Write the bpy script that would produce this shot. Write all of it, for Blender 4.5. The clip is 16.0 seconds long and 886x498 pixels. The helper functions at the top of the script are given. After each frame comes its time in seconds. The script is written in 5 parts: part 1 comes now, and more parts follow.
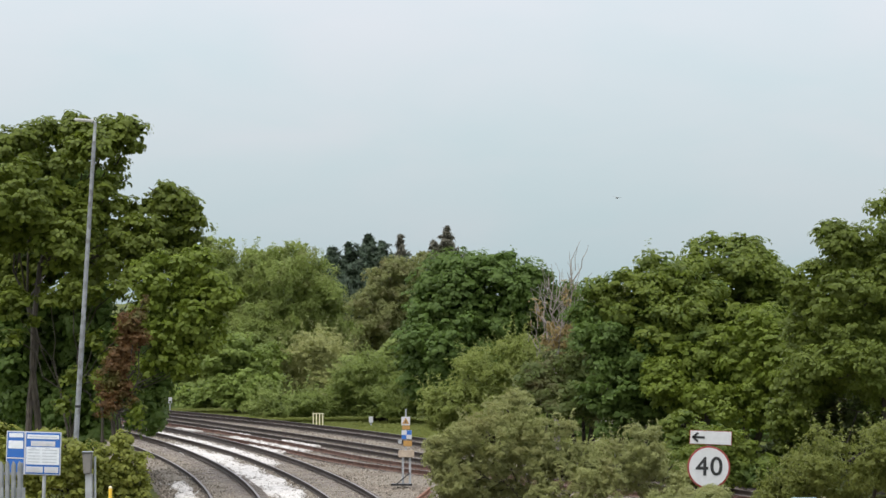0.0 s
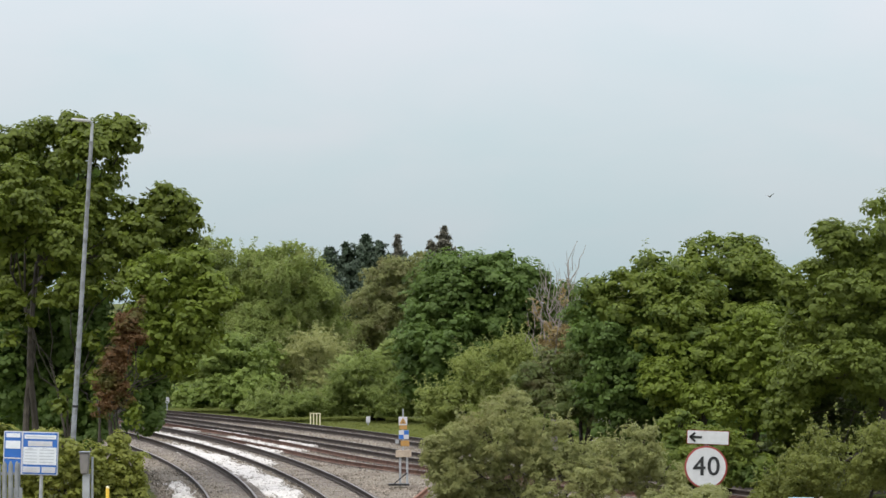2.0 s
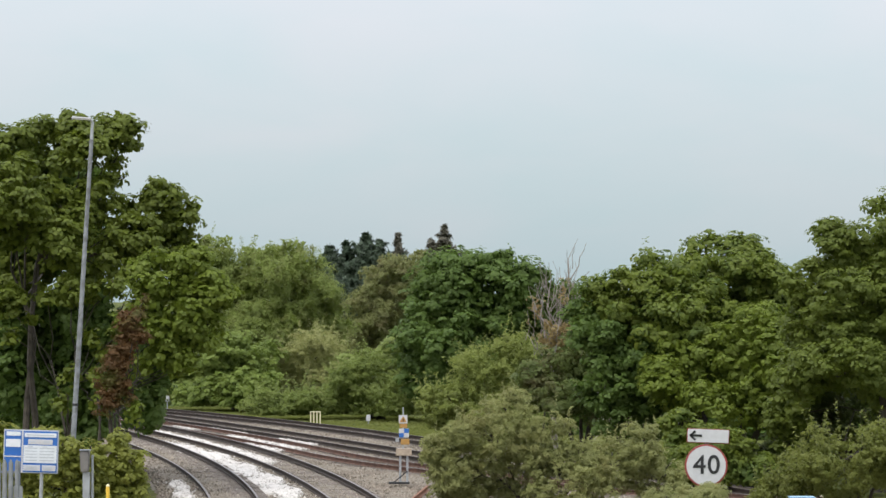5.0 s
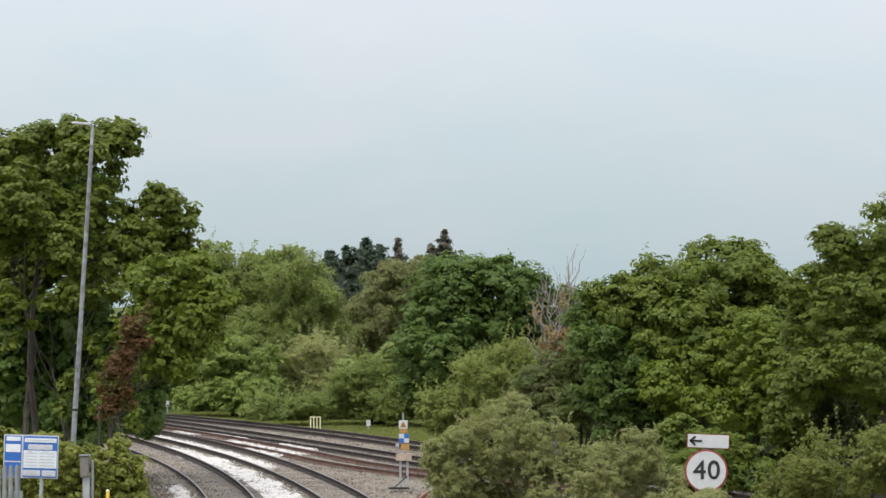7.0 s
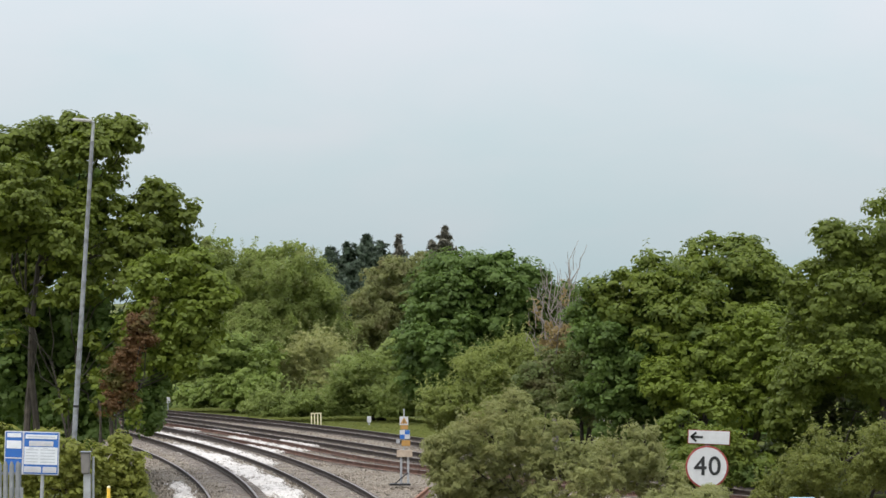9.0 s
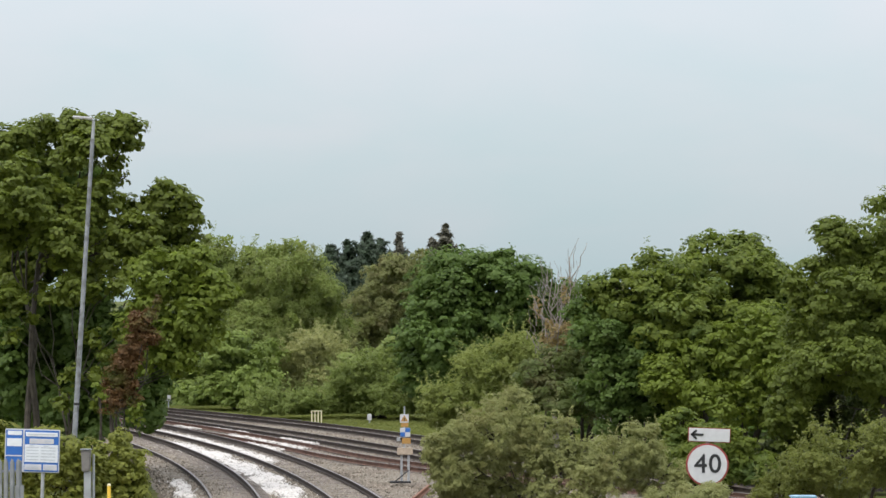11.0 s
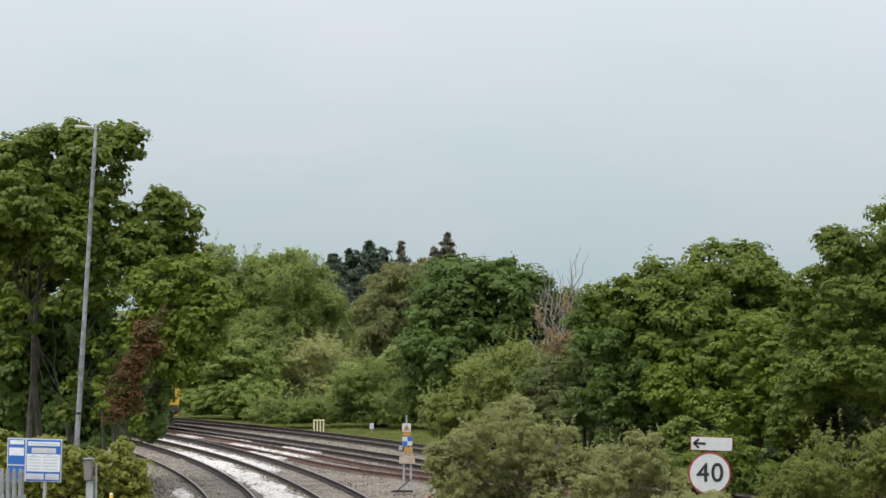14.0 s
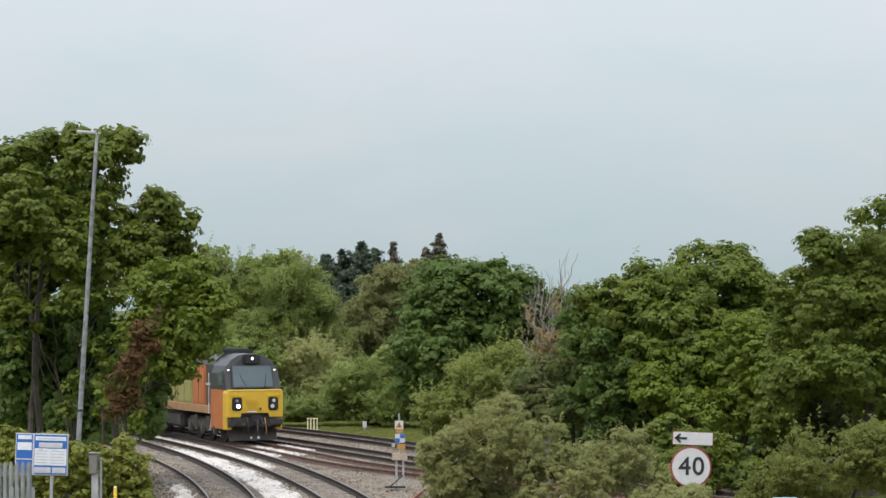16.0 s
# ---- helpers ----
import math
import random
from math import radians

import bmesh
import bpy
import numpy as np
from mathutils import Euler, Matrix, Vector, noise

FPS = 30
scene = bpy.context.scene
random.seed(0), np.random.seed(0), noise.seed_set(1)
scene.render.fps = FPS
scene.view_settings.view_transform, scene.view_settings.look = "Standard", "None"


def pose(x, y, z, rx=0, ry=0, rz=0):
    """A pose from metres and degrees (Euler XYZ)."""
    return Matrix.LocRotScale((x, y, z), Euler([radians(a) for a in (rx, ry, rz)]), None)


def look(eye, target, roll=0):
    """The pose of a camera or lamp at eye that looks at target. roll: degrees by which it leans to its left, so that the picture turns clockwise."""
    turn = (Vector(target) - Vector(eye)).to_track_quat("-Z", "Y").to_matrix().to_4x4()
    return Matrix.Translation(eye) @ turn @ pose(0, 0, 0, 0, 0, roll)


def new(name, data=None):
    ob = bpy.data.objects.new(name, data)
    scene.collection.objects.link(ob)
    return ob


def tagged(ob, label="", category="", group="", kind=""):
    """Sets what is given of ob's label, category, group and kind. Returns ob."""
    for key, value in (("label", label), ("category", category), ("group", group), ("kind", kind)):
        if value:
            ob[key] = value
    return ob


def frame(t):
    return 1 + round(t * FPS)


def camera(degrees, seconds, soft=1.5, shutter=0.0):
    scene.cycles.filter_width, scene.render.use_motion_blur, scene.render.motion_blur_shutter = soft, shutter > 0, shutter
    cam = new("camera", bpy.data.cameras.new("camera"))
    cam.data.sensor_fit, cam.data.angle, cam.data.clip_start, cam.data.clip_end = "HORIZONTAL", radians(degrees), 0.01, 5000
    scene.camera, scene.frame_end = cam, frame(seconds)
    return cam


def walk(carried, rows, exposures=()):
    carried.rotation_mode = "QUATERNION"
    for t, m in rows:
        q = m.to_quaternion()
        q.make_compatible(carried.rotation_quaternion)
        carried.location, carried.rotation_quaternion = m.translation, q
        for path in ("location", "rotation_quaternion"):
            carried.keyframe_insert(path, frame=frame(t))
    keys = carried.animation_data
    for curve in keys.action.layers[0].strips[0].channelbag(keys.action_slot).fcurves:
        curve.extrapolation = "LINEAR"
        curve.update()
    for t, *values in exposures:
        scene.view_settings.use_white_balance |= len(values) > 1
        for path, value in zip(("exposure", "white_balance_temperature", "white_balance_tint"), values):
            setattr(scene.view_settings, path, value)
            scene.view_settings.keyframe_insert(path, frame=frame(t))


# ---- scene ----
cam = camera(18.0, 16.0, soft=1.5)

# the camera on a footbridge: seconds, yaw, pitch, roll, metres drawn back
SHAKE = [
    (0.0, 0.035, 0.9245, -0.012, 0), (0.5, -0.0488, 0.8845, -0.096, 0), (1.0, -0.0277, 0.8512, 0.024, 0),
    (1.5, -0.0201, 0.9402, -0.004, 0), (2.0, -0.0226, 0.9224, 0.005, 0), (2.5, -0.0051, 0.9048, 0.006, 0),
    (3.0, -0.0039, 0.9403, -0.008, 0), (3.5, -0.0053, 0.9424, 0.014, 0), (4.0, -0.0183, 0.907, -0.012, 0),
    (6.5, -0.0187, 0.8842, -0.006, 0), (7.0, -0.0169, 0.9964, -0.024, 0), (7.5, -0.0005, 0.9394, -0.028, 0),
    (8.0, 0.0, 0.9143, 0.0, 0), (8.5, -0.0018, 0.9571, -0.019, 0), (9.0, -0.003, 0.9191, 0.012, 0),
    (11.5, 0.0082, 0.8714, 0.015, 0), (12.0, 0.0225, 0.9808, 0.084, 0), (12.5, 0.0533, 1.0936, 0.031, 0),
    (13.0, 0.0477, 1.1229, 0.062, 0), (13.5, 0.0446, 1.2301, 0.079, 0), (14.0, 0.0478, 1.0567, 0.057, 0),
    (14.5, -0.0618, 1.0921, 0.076, 0), (15.0, -0.055, 1.0399, 0.015, 0), (15.5, -0.0721, 1.0434, 0.002, 0),
    (16.0, -0.1225, 1.0624, 0.055, 2.4),
]
EYE = 6.7
walk(cam, [(t, pose(0, -back, EYE, 90 + pitch, roll, yaw)) for t, yaw, pitch, roll, back in SHAKE],
     exposures=[(0, 0.07), (12, 0.07), (14.5, 0.0), (16, 0.0)])

# ---- sky and sun: thin high overcast ----
SUN_UP, SUN_ROUND = 60, 215
world = bpy.data.worlds.new("sky")
scene.world = world
world.use_nodes = True
wt = world.node_tree
wt.nodes.clear()


def wnode(kind, **values):
    n = wt.nodes.new(kind)
    for k, v in values.items():
        n.inputs[k].default_value = v
    return n


sky = wt.nodes.new("ShaderNodeTexSky")
sky.sky_type, sky.sun_disc = "NISHITA", False
sky.sun_elevation, sky.sun_rotation = radians(SUN_UP), radians(SUN_ROUND)
sky.air_density, sky.dust_density = 1.0, 2.0
coord = wt.nodes.new("ShaderNodeTexCoord")
stretch = wt.nodes.new("ShaderNodeMapping")
stretch.inputs["Scale"].default_value = (1, 1, 2.6)
veil_noise = wnode("ShaderNodeTexNoise", Scale=11.0, Detail=5.0, Roughness=0.5, Distortion=0.3)
drift = wt.nodes.new("ShaderNodeMath")
drift.operation = "MULTIPLY_ADD"
drift.inputs[1].default_value, drift.inputs[2].default_value = 0.75, -0.12
lift = wt.nodes.new("ShaderNodeMath")
lift.operation = "MULTIPLY_ADD"
lift.inputs[1].default_value = 4.0
veil = wt.nodes.new("ShaderNodeValToRGB")
veil.color_ramp.elements[0].position, veil.color_ramp.elements[1].position = 0.2, 0.8
veil.color_ramp.elements[0].color = (0.585, 0.735, 0.785, 1)
veil.color_ramp.elements[1].color = (0.745, 0.775, 0.83, 1)
dim = wt.nodes.new("ShaderNodeMix")
dim.data_type, dim.blend_type = "RGBA", "MULTIPLY"
dim.inputs[0].default_value = 1.0
dim.inputs[7].default_value = (0.1, 0.1, 0.1, 1)
mixed = wt.nodes.new("ShaderNodeMix")
mixed.data_type = "RGBA"
mixed.inputs[0].default_value = 0.86
# an overcast sky is about three times as bright overhead as at the horizon
split = wt.nodes.new("ShaderNodeSeparateXYZ")
climb = wt.nodes.new("ShaderNodeMath")
climb.operation, climb.use_clamp = "MAXIMUM", False
climb.inputs[1].default_value = 0.0
bright = wt.nodes.new("ShaderNodeMath")
bright.operation = "MULTIPLY_ADD"
bright.inputs[1].default_value, bright.inputs[2].default_value = 2.2, 0.835
back = wnode("ShaderNodeBackground", Strength=1.0)
wout = wt.nodes.new("ShaderNodeOutputWorld")
for a, b in ((coord.outputs["Generated"], stretch.inputs["Vector"]), (stretch.outputs[0], veil_noise.inputs["Vector"]),
             (veil_noise.outputs[0], drift.inputs[0]), (climb.outputs[0], lift.inputs[0]), (drift.outputs[0], lift.inputs[2]), (lift.outputs[0], veil.inputs[0]), (sky.outputs[0], dim.inputs[6]), (dim.outputs[2], mixed.inputs[6]),
             (veil.outputs[0], mixed.inputs[7]), (mixed.outputs[2], back.inputs["Color"]), (coord.outputs["Generated"], split.inputs[0]),
             (split.outputs[2], climb.inputs[0]), (climb.outputs[0], bright.inputs[0]), (bright.outputs[0], back.inputs["Strength"]), (back.outputs[0], wout.inputs[0])):
    wt.links.new(a, b)

sun = new("sun", bpy.data.lights.new("sun", "SUN"))
sun.data.energy, sun.data.angle, sun.data.color = 1.95, radians(25), (1.0, 0.96, 0.88)
toward = Vector((math.sin(radians(SUN_ROUND)) * math.cos(radians(SUN_UP)), math.cos(radians(SUN_ROUND)) * math.cos(radians(SUN_UP)), math.sin(radians(SUN_UP))))
sun.matrix_basis = look(toward * 60, (0, 0, 0))

# ---- materials ----


def shader(name):
    m = bpy.data.materials.new(name)
    m.use_nodes = True
    nt = m.node_tree
    return m, nt, nt.nodes["Principled BSDF"]


def surface(name, colour, rough=0.6, metal=0.0, vary=0.15, scale=6.0, bump=0.0, bump_scale=40.0, stain=None, stain_scale=1.5, stain_at=0.55):
    """A surface with two scales of variation and, if asked, stains and fine relief."""
    m, nt, p = shader(name)
    p.inputs["Roughness"].default_value, p.inputs["Metallic"].default_value = rough, metal
    tc = nt.nodes.new("ShaderNodeTexCoord")
    n1 = nt.nodes.new("ShaderNodeTexNoise")
    n1.inputs["Scale"].default_value, n1.inputs["Detail"].default_value = scale, 5
    nt.links.new(tc.outputs["Object"], n1.inputs["Vector"])
    r = nt.nodes.new("ShaderNodeValToRGB")
    r.color_ramp.elements[0].position, r.color_ramp.elements[1].position = 0.3, 0.7
    r.color_ramp.elements[0].color = (*[c * (1 - vary) for c in colour], 1)
    r.color_ramp.elements[1].color = (*[min(1, c * (1 + vary)) for c in colour], 1)
    nt.links.new(n1.outputs[0], r.inputs[0])
    out = r.outputs[0]
    if stain:
        n2 = nt.nodes.new("ShaderNodeTexNoise")
        n2.inputs["Scale"].default_value, n2.inputs["Detail"].default_value = stain_scale, 6
        nt.links.new(tc.outputs["Object"], n2.inputs["Vector"])
        r2 = nt.nodes.new("ShaderNodeValToRGB")
        r2.color_ramp.elements[0].position, r2.color_ramp.elements[1].position = stain_at, stain_at + 0.12
        nt.links.new(n2.outputs[0], r2.inputs[0])
        mx = nt.nodes.new("ShaderNodeMix")
        mx.data_type = "RGBA"
        mx.inputs[7].default_value = (*stain, 1)
        nt.links.new(r2.outputs[0], mx.inputs[0])
        nt.links.new(out, mx.inputs[6])
        out = mx.outputs[2]
    nt.links.new(out, p.inputs["Base Color"])
    if bump:
        n3 = nt.nodes.new("ShaderNodeTexNoise")
        n3.inputs["Scale"].default_value, n3.inputs["Detail"].default_value = bump_scale, 4
        nt.links.new(tc.outputs["Object"], n3.inputs["Vector"])
        b = nt.nodes.new("ShaderNodeBump")
        b.inputs["Strength"].default_value, b.inputs["Distance"].default_value = bump, 0.05
        nt.links.new(n3.outputs[0], b.inputs["Height"])
        nt.links.new(b.outputs[0], p.inputs["Normal"])
    return m


def leaf_material(name, dark, light, tint=None, through_share=0.5):
    """Leaves: every leaf has its own tone, drifting over the crown; some light passes through."""
    m, nt, p = shader(name)
    p.inputs["Roughness"].default_value = 0.55
    p.inputs["Specular IOR Level"].default_value = 0.3
    geo = nt.nodes.new("ShaderNodeNewGeometry")
    r = nt.nodes.new("ShaderNodeValToRGB")
    r.color_ramp.elements[0].color, r.color_ramp.elements[1].color = (*dark, 1), (*light, 1)
    r.color_ramp.elements[0].position, r.color_ramp.elements[1].position = 0.0, 0.8
    tc = nt.nodes.new("ShaderNodeTexCoord")
    n = nt.nodes.new("ShaderNodeTexNoise")
    n.inputs["Scale"].default_value, n.inputs["Detail"].default_value = 0.55, 3
    nt.links.new(tc.outputs["Object"], n.inputs["Vector"])
    add = nt.nodes.new("ShaderNodeMath")
    add.operation = "MULTIPLY_ADD"
    add.inputs[1].default_value, add.inputs[2].default_value = 0.28, -0.02
    nt.links.new(geo.outputs["Random Per Island"], add.inputs[0])
    add2 = nt.nodes.new("ShaderNodeMath")
    add2.operation = "MULTIPLY_ADD"
    add2.inputs[1].default_value = 0.75
    fine = nt.nodes.new("ShaderNodeTexNoise")
    fine.inputs["Scale"].default_value, fine.inputs["Detail"].default_value = 2.1, 2
    nt.links.new(tc.outputs["Object"], fine.inputs["Vector"])
    both = nt.nodes.new("ShaderNodeMix")
    both.inputs[0].default_value = 0.5
    nt.links.new(n.outputs[0], both.inputs[2])
    nt.links.new(fine.outputs[0], both.inputs[3])
    nt.links.new(both.outputs[0], add2.inputs[0])
    nt.links.new(add.outputs[0], add2.inputs[2])
    nt.links.new(add2.outputs[0], r.inputs[0])
    colour = r.outputs[0]
    if tint:
        n2 = nt.nodes.new("ShaderNodeTexNoise")
        n2.inputs["Scale"].default_value, n2.inputs["Detail"].default_value = 0.9, 4
        nt.links.new(tc.outputs["Object"], n2.inputs["Vector"])
        r2 = nt.nodes.new("ShaderNodeValToRGB")
        r2.color_ramp.elements[0].position, r2.color_ramp.elements[1].position = 0.5, 0.72
        nt.links.new(n2.outputs[0], r2.inputs[0])
        mx = nt.nodes.new("ShaderNodeMix")
        mx.data_type = "RGBA"
        mx.inputs[7].default_value = (*tint, 1)
        nt.links.new(r2.outputs[0], mx.inputs[0])
        nt.links.new(colour, mx.inputs[6])
        colour = mx.outputs[2]
    nt.links.new(colour, p.inputs["Base Color"])
    tr = nt.nodes.new("ShaderNodeBsdfTranslucent")
    nt.links.new(colour, tr.inputs["Color"])
    mix = nt.nodes.new("ShaderNodeMixShader")
    mix.inputs[0].default_value = through_share
    out = nt.nodes["Material Output"]
    nt.links.new(p.outputs[0], mix.inputs[1])
    nt.links.new(tr.outputs[0], mix.inputs[2])
    nt.links.new(mix.outputs[0], out.inputs["Surface"])
    return m


def stones_material(name, dark, light):
    m, nt, p = shader(name)
    p.inputs["Roughness"].default_value = 0.95
    geo = nt.nodes.new("ShaderNodeNewGeometry")
    r = nt.nodes.new("ShaderNodeValToRGB")
    r.color_ramp.elements[0].color, r.color_ramp.elements[1].color = (*dark, 1), (*light, 1)
    nt.links.new(geo.outputs["Random Per Island"], r.inputs[0])
    nt.links.new(r.outputs[0], p.inputs["Base Color"])
    return m


def glow(name, colour, strength):
    m, nt, p = shader(name)
    p.inputs["Base Color"].default_value = (*colour, 1)
    p.inputs["Emission Color"].default_value = (*colour, 1)
    p.inputs["Emission Strength"].default_value = strength
    return m


GRASS = surface("grass", (0.085, 0.098, 0.030), 0.9, vary=0.45, scale=1.2, bump=0.6, bump_scale=9, stain=(0.11, 0.105, 0.04), stain_scale=0.25)
GRASS.node_tree.nodes["Principled BSDF"].inputs["Specular IOR Level"].default_value = 0.05
BALLAST = surface("ballast", (0.172, 0.146, 0.112), 0.95, vary=0.5, scale=9, bump=1.0, bump_scale=14, stain=(0.135, 0.105, 0.078), stain_scale=0.35, stain_at=0.5)
STONES = stones_material("loose_stones", (0.08, 0.064, 0.048), (0.31, 0.265, 0.212))
WHITE_STONES = stones_material("loose_white_stones", (0.34, 0.31, 0.28), (0.60, 0.57, 0.535))
PALE_STONE = surface("pale_stone", (0.50, 0.47, 0.44), 0.9, vary=0.22, scale=5, bump=0.6, bump_scale=12)
RAIL_SIDE = surface("rusty_rail", (0.030, 0.020, 0.015), 0.8, vary=0.4, scale=3)
RAIL_TOP = surface("worn_rail_head", (0.16, 0.145, 0.14), 0.5, metal=0.6, vary=0.2, scale=2)
RAIL_RUST = surface("brown_rail", (0.115, 0.062, 0.045), 0.85, vary=0.35, scale=3)
LAMP_STEEL = surface("lamp_steel", (0.21, 0.222, 0.235), 0.65, metal=0.1, vary=0.3, scale=5, stain=(0.12, 0.122, 0.12), stain_scale=3.5, stain_at=0.52)
SLEEPER = surface("concrete_sleeper", (0.20, 0.172, 0.15), 0.9, vary=0.25, scale=5, bump=0.3)
BARK = surface("bark", (0.055, 0.046, 0.036), 0.95, vary=0.4, scale=3, bump=0.8, bump_scale=8)
DRY_WOOD = surface("dry_wood", (0.26, 0.23, 0.20), 0.9, vary=0.3, scale=3, bump=0.4)
PALE_WOOD = surface("pale_dead_wood", (0.36, 0.33, 0.30), 0.9, vary=0.25, scale=3, bump=0.4)
GALVANISED = surface("galvanised_steel", (0.36, 0.375, 0.39), 0.5, metal=0.35, vary=0.18, scale=4, bump=0.1)
FENCE_STEEL = surface("weathered_fence_steel", (0.21, 0.225, 0.235), 0.6, metal=0.2, vary=0.22, scale=4, stain=(0.15, 0.15, 0.15), stain_scale=2)
GREY_STEEL = surface("grey_steel", (0.22, 0.235, 0.25), 0.6, metal=0.2, vary=0.15, scale=3)
WHITE_PAINT = surface("white_paint", (0.53, 0.53, 0.545), 0.5, vary=0.06, scale=8, stain=(0.45, 0.44, 0.42), stain_scale=4, stain_at=0.68)
CREAM_PAINT = surface("cream_paint", (0.72, 0.66, 0.42), 0.6, vary=0.12, scale=6)
BLUE_SIGN = surface("blue_sign", (0.028, 0.125, 0.42), 0.35, vary=0.06, scale=3)
BLACK_PAINT = surface("black_paint", (0.018, 0.018, 0.02), 0.5, vary=0.2, scale=5)
GREY_PRINT = surface("grey_print", (0.45, 0.48, 0.52), 0.5, vary=0.08, scale=10)
PALE_PRINT = surface("pale_print", (0.66, 0.69, 0.72), 0.5, vary=0.06, scale=10)
RED_PAINT = surface("red_paint", (0.27, 0.045, 0.04), 0.45, vary=0.1, scale=6)
ORANGE_SIGN = surface("orange_sign", (0.40, 0.22, 0.06), 0.5, vary=0.1, scale=8)
YELLOW_POST = surface("yellow_post", (0.80, 0.52, 0.06), 0.5, vary=0.1, scale=8)
BUFF_CONCRETE = surface("buff_concrete", (0.42, 0.34, 0.26), 0.9, vary=0.2, scale=6, bump=0.3)
LOCO_YELLOW = surface("loco_yellow", (0.60, 0.385, 0.04), 0.34, vary=0.06, scale=2, stain=(0.42, 0.29, 0.06), stain_scale=2.5, stain_at=0.66)
LOCO_ORANGE = surface("loco_orange", (0.41, 0.135, 0.045), 0.45, vary=0.10, scale=1.5, stain=(0.38, 0.15, 0.06), stain_scale=1.8, stain_at=0.6)
LOCO_LIME = surface("loco_lime", (0.30, 0.27, 0.085), 0.5, vary=0.12, scale=1.5, stain=(0.26, 0.27, 0.10), stain_scale=1.2, stain_at=0.5)
LOCO_GREY = surface("loco_grey", (0.036, 0.038, 0.042), 0.4, vary=0.15, scale=2)
LOCO_SILL = surface("loco_sill", (0.34, 0.19, 0.09), 0.6, vary=0.15, scale=2, stain=(0.25, 0.15, 0.09), stain_scale=2)
LOCO_DARK = surface("loco_underframe", (0.035, 0.032, 0.03), 0.85, vary=0.4, scale=3, stain=(0.10, 0.085, 0.07), stain_scale=3, stain_at=0.58)
LOCO_DUST = surface("loco_dusty_steel", (0.058, 0.052, 0.046), 0.8, vary=0.3, scale=3)
GLASS = surface("windscreen_glass", (0.065, 0.095, 0.105), 0.08, vary=0.1, scale=1.2)
GLASS.node_tree.nodes["Principled BSDF"].inputs["Specular IOR Level"].default_value = 0.55
LAMP_ON = glow("lamp_on", (1.0, 0.98, 0.92), 4.0)
LAMP_DIM = surface("lamp_lens", (0.55, 0.57, 0.55), 0.15, vary=0.1)
WHITE_FEATHER = surface("white_feather", (0.78, 0.78, 0.76), 0.7, vary=0.06, scale=8)
FEATHER = surface("grey_feather", (0.16, 0.15, 0.15), 0.8, vary=0.2, scale=8)

LEAF_ASH = leaf_material("leaf_deep_green", (0.045, 0.066, 0.010), (0.175, 0.220, 0.026), through_share=0.46)
LEAF_OAK = leaf_material("leaf_oak", (0.055, 0.101, 0.022), (0.143, 0.215, 0.042))
LEAF_RIGHT = leaf_material("leaf_maple", (0.072, 0.112, 0.018), (0.205, 0.252, 0.034), tint=(0.075, 0.125, 0.026))
LEAF_FAR_RIGHT = leaf_material("leaf_olive", (0.072, 0.104, 0.018), (0.173, 0.217, 0.031))
LEAF_WILLOW = leaf_material("leaf_willow", (0.140, 0.189, 0.043), (0.275, 0.329, 0.085), tint=(0.184, 0.194, 0.065))
LEAF_OLIVE = leaf_material("leaf_dull_olive", (0.120, 0.134, 0.048), (0.270, 0.288, 0.102), tint=(0.204, 0.180, 0.084))
LEAF_BRIGHT = leaf_material("leaf_bright", (0.094, 0.154, 0.029), (0.270, 0.336, 0.072))
LEAF_TAN = leaf_material("leaf_tan", (0.209, 0.226, 0.077), (0.402, 0.407, 0.160))
LEAF_GREY = leaf_material("leaf_grey_green", (0.172, 0.188, 0.064), (0.330, 0.345, 0.128), tint=(0.245, 0.235, 0.085))
LEAF_ROW = leaf_material("leaf_row", (0.105, 0.150, 0.034), (0.270, 0.325, 0.080))
LEAF_YELLOW = leaf_material("leaf_yellow_green", (0.130, 0.170, 0.038), (0.300, 0.340, 0.085))
LEAF_LIME = leaf_material("leaf_fresh", (0.085, 0.125, 0.016), (0.210, 0.268, 0.032))
LEAF_DRY = leaf_material("leaf_dry", (0.20, 0.150, 0.062), (0.40, 0.31, 0.135))
LEAF_MID = leaf_material("leaf_mid", (0.060, 0.092, 0.024), (0.165, 0.205, 0.052), tint=(0.14, 0.115, 0.05))
LEAF_RUST = leaf_material("leaf_rust", (0.075, 0.050, 0.017), (0.190, 0.098, 0.038), tint=(0.10, 0.14, 0.026))
LEAF_BUSH = leaf_material("leaf_bush", (0.098, 0.121, 0.024), (0.214, 0.237, 0.051))
LEAF_HEDGE = leaf_material("leaf_hedge", (0.085, 0.112, 0.018), (0.285, 0.300, 0.052))
NEEDLE = leaf_material("needle", (0.023, 0.042, 0.023), (0.058, 0.085, 0.047), through_share=0.1)
NEEDLE_GREY = leaf_material("needle_grey", (0.075, 0.075, 0.055), (0.15, 0.14, 0.10), through_share=0.1)

# ---- builders ----


def mesh_of(name, bm, material, smooth=False):
    me = bpy.data.meshes.new(name)
    bm.to_mesh(me)
    bm.free()
    for m in (material if isinstance(material, (list, tuple)) else [material]):
        me.materials.append(m)
    if smooth:
        for p in me.polygons:
            p.use_smooth = True
    return me


def part(name, bm, material, parent, label="", smooth=False):
    """One mesh object under a thing or a part."""
    ob = new(name, mesh_of(name, bm, material, smooth))
    ob.parent = parent
    if label:
        ob["label"] = label
    return ob


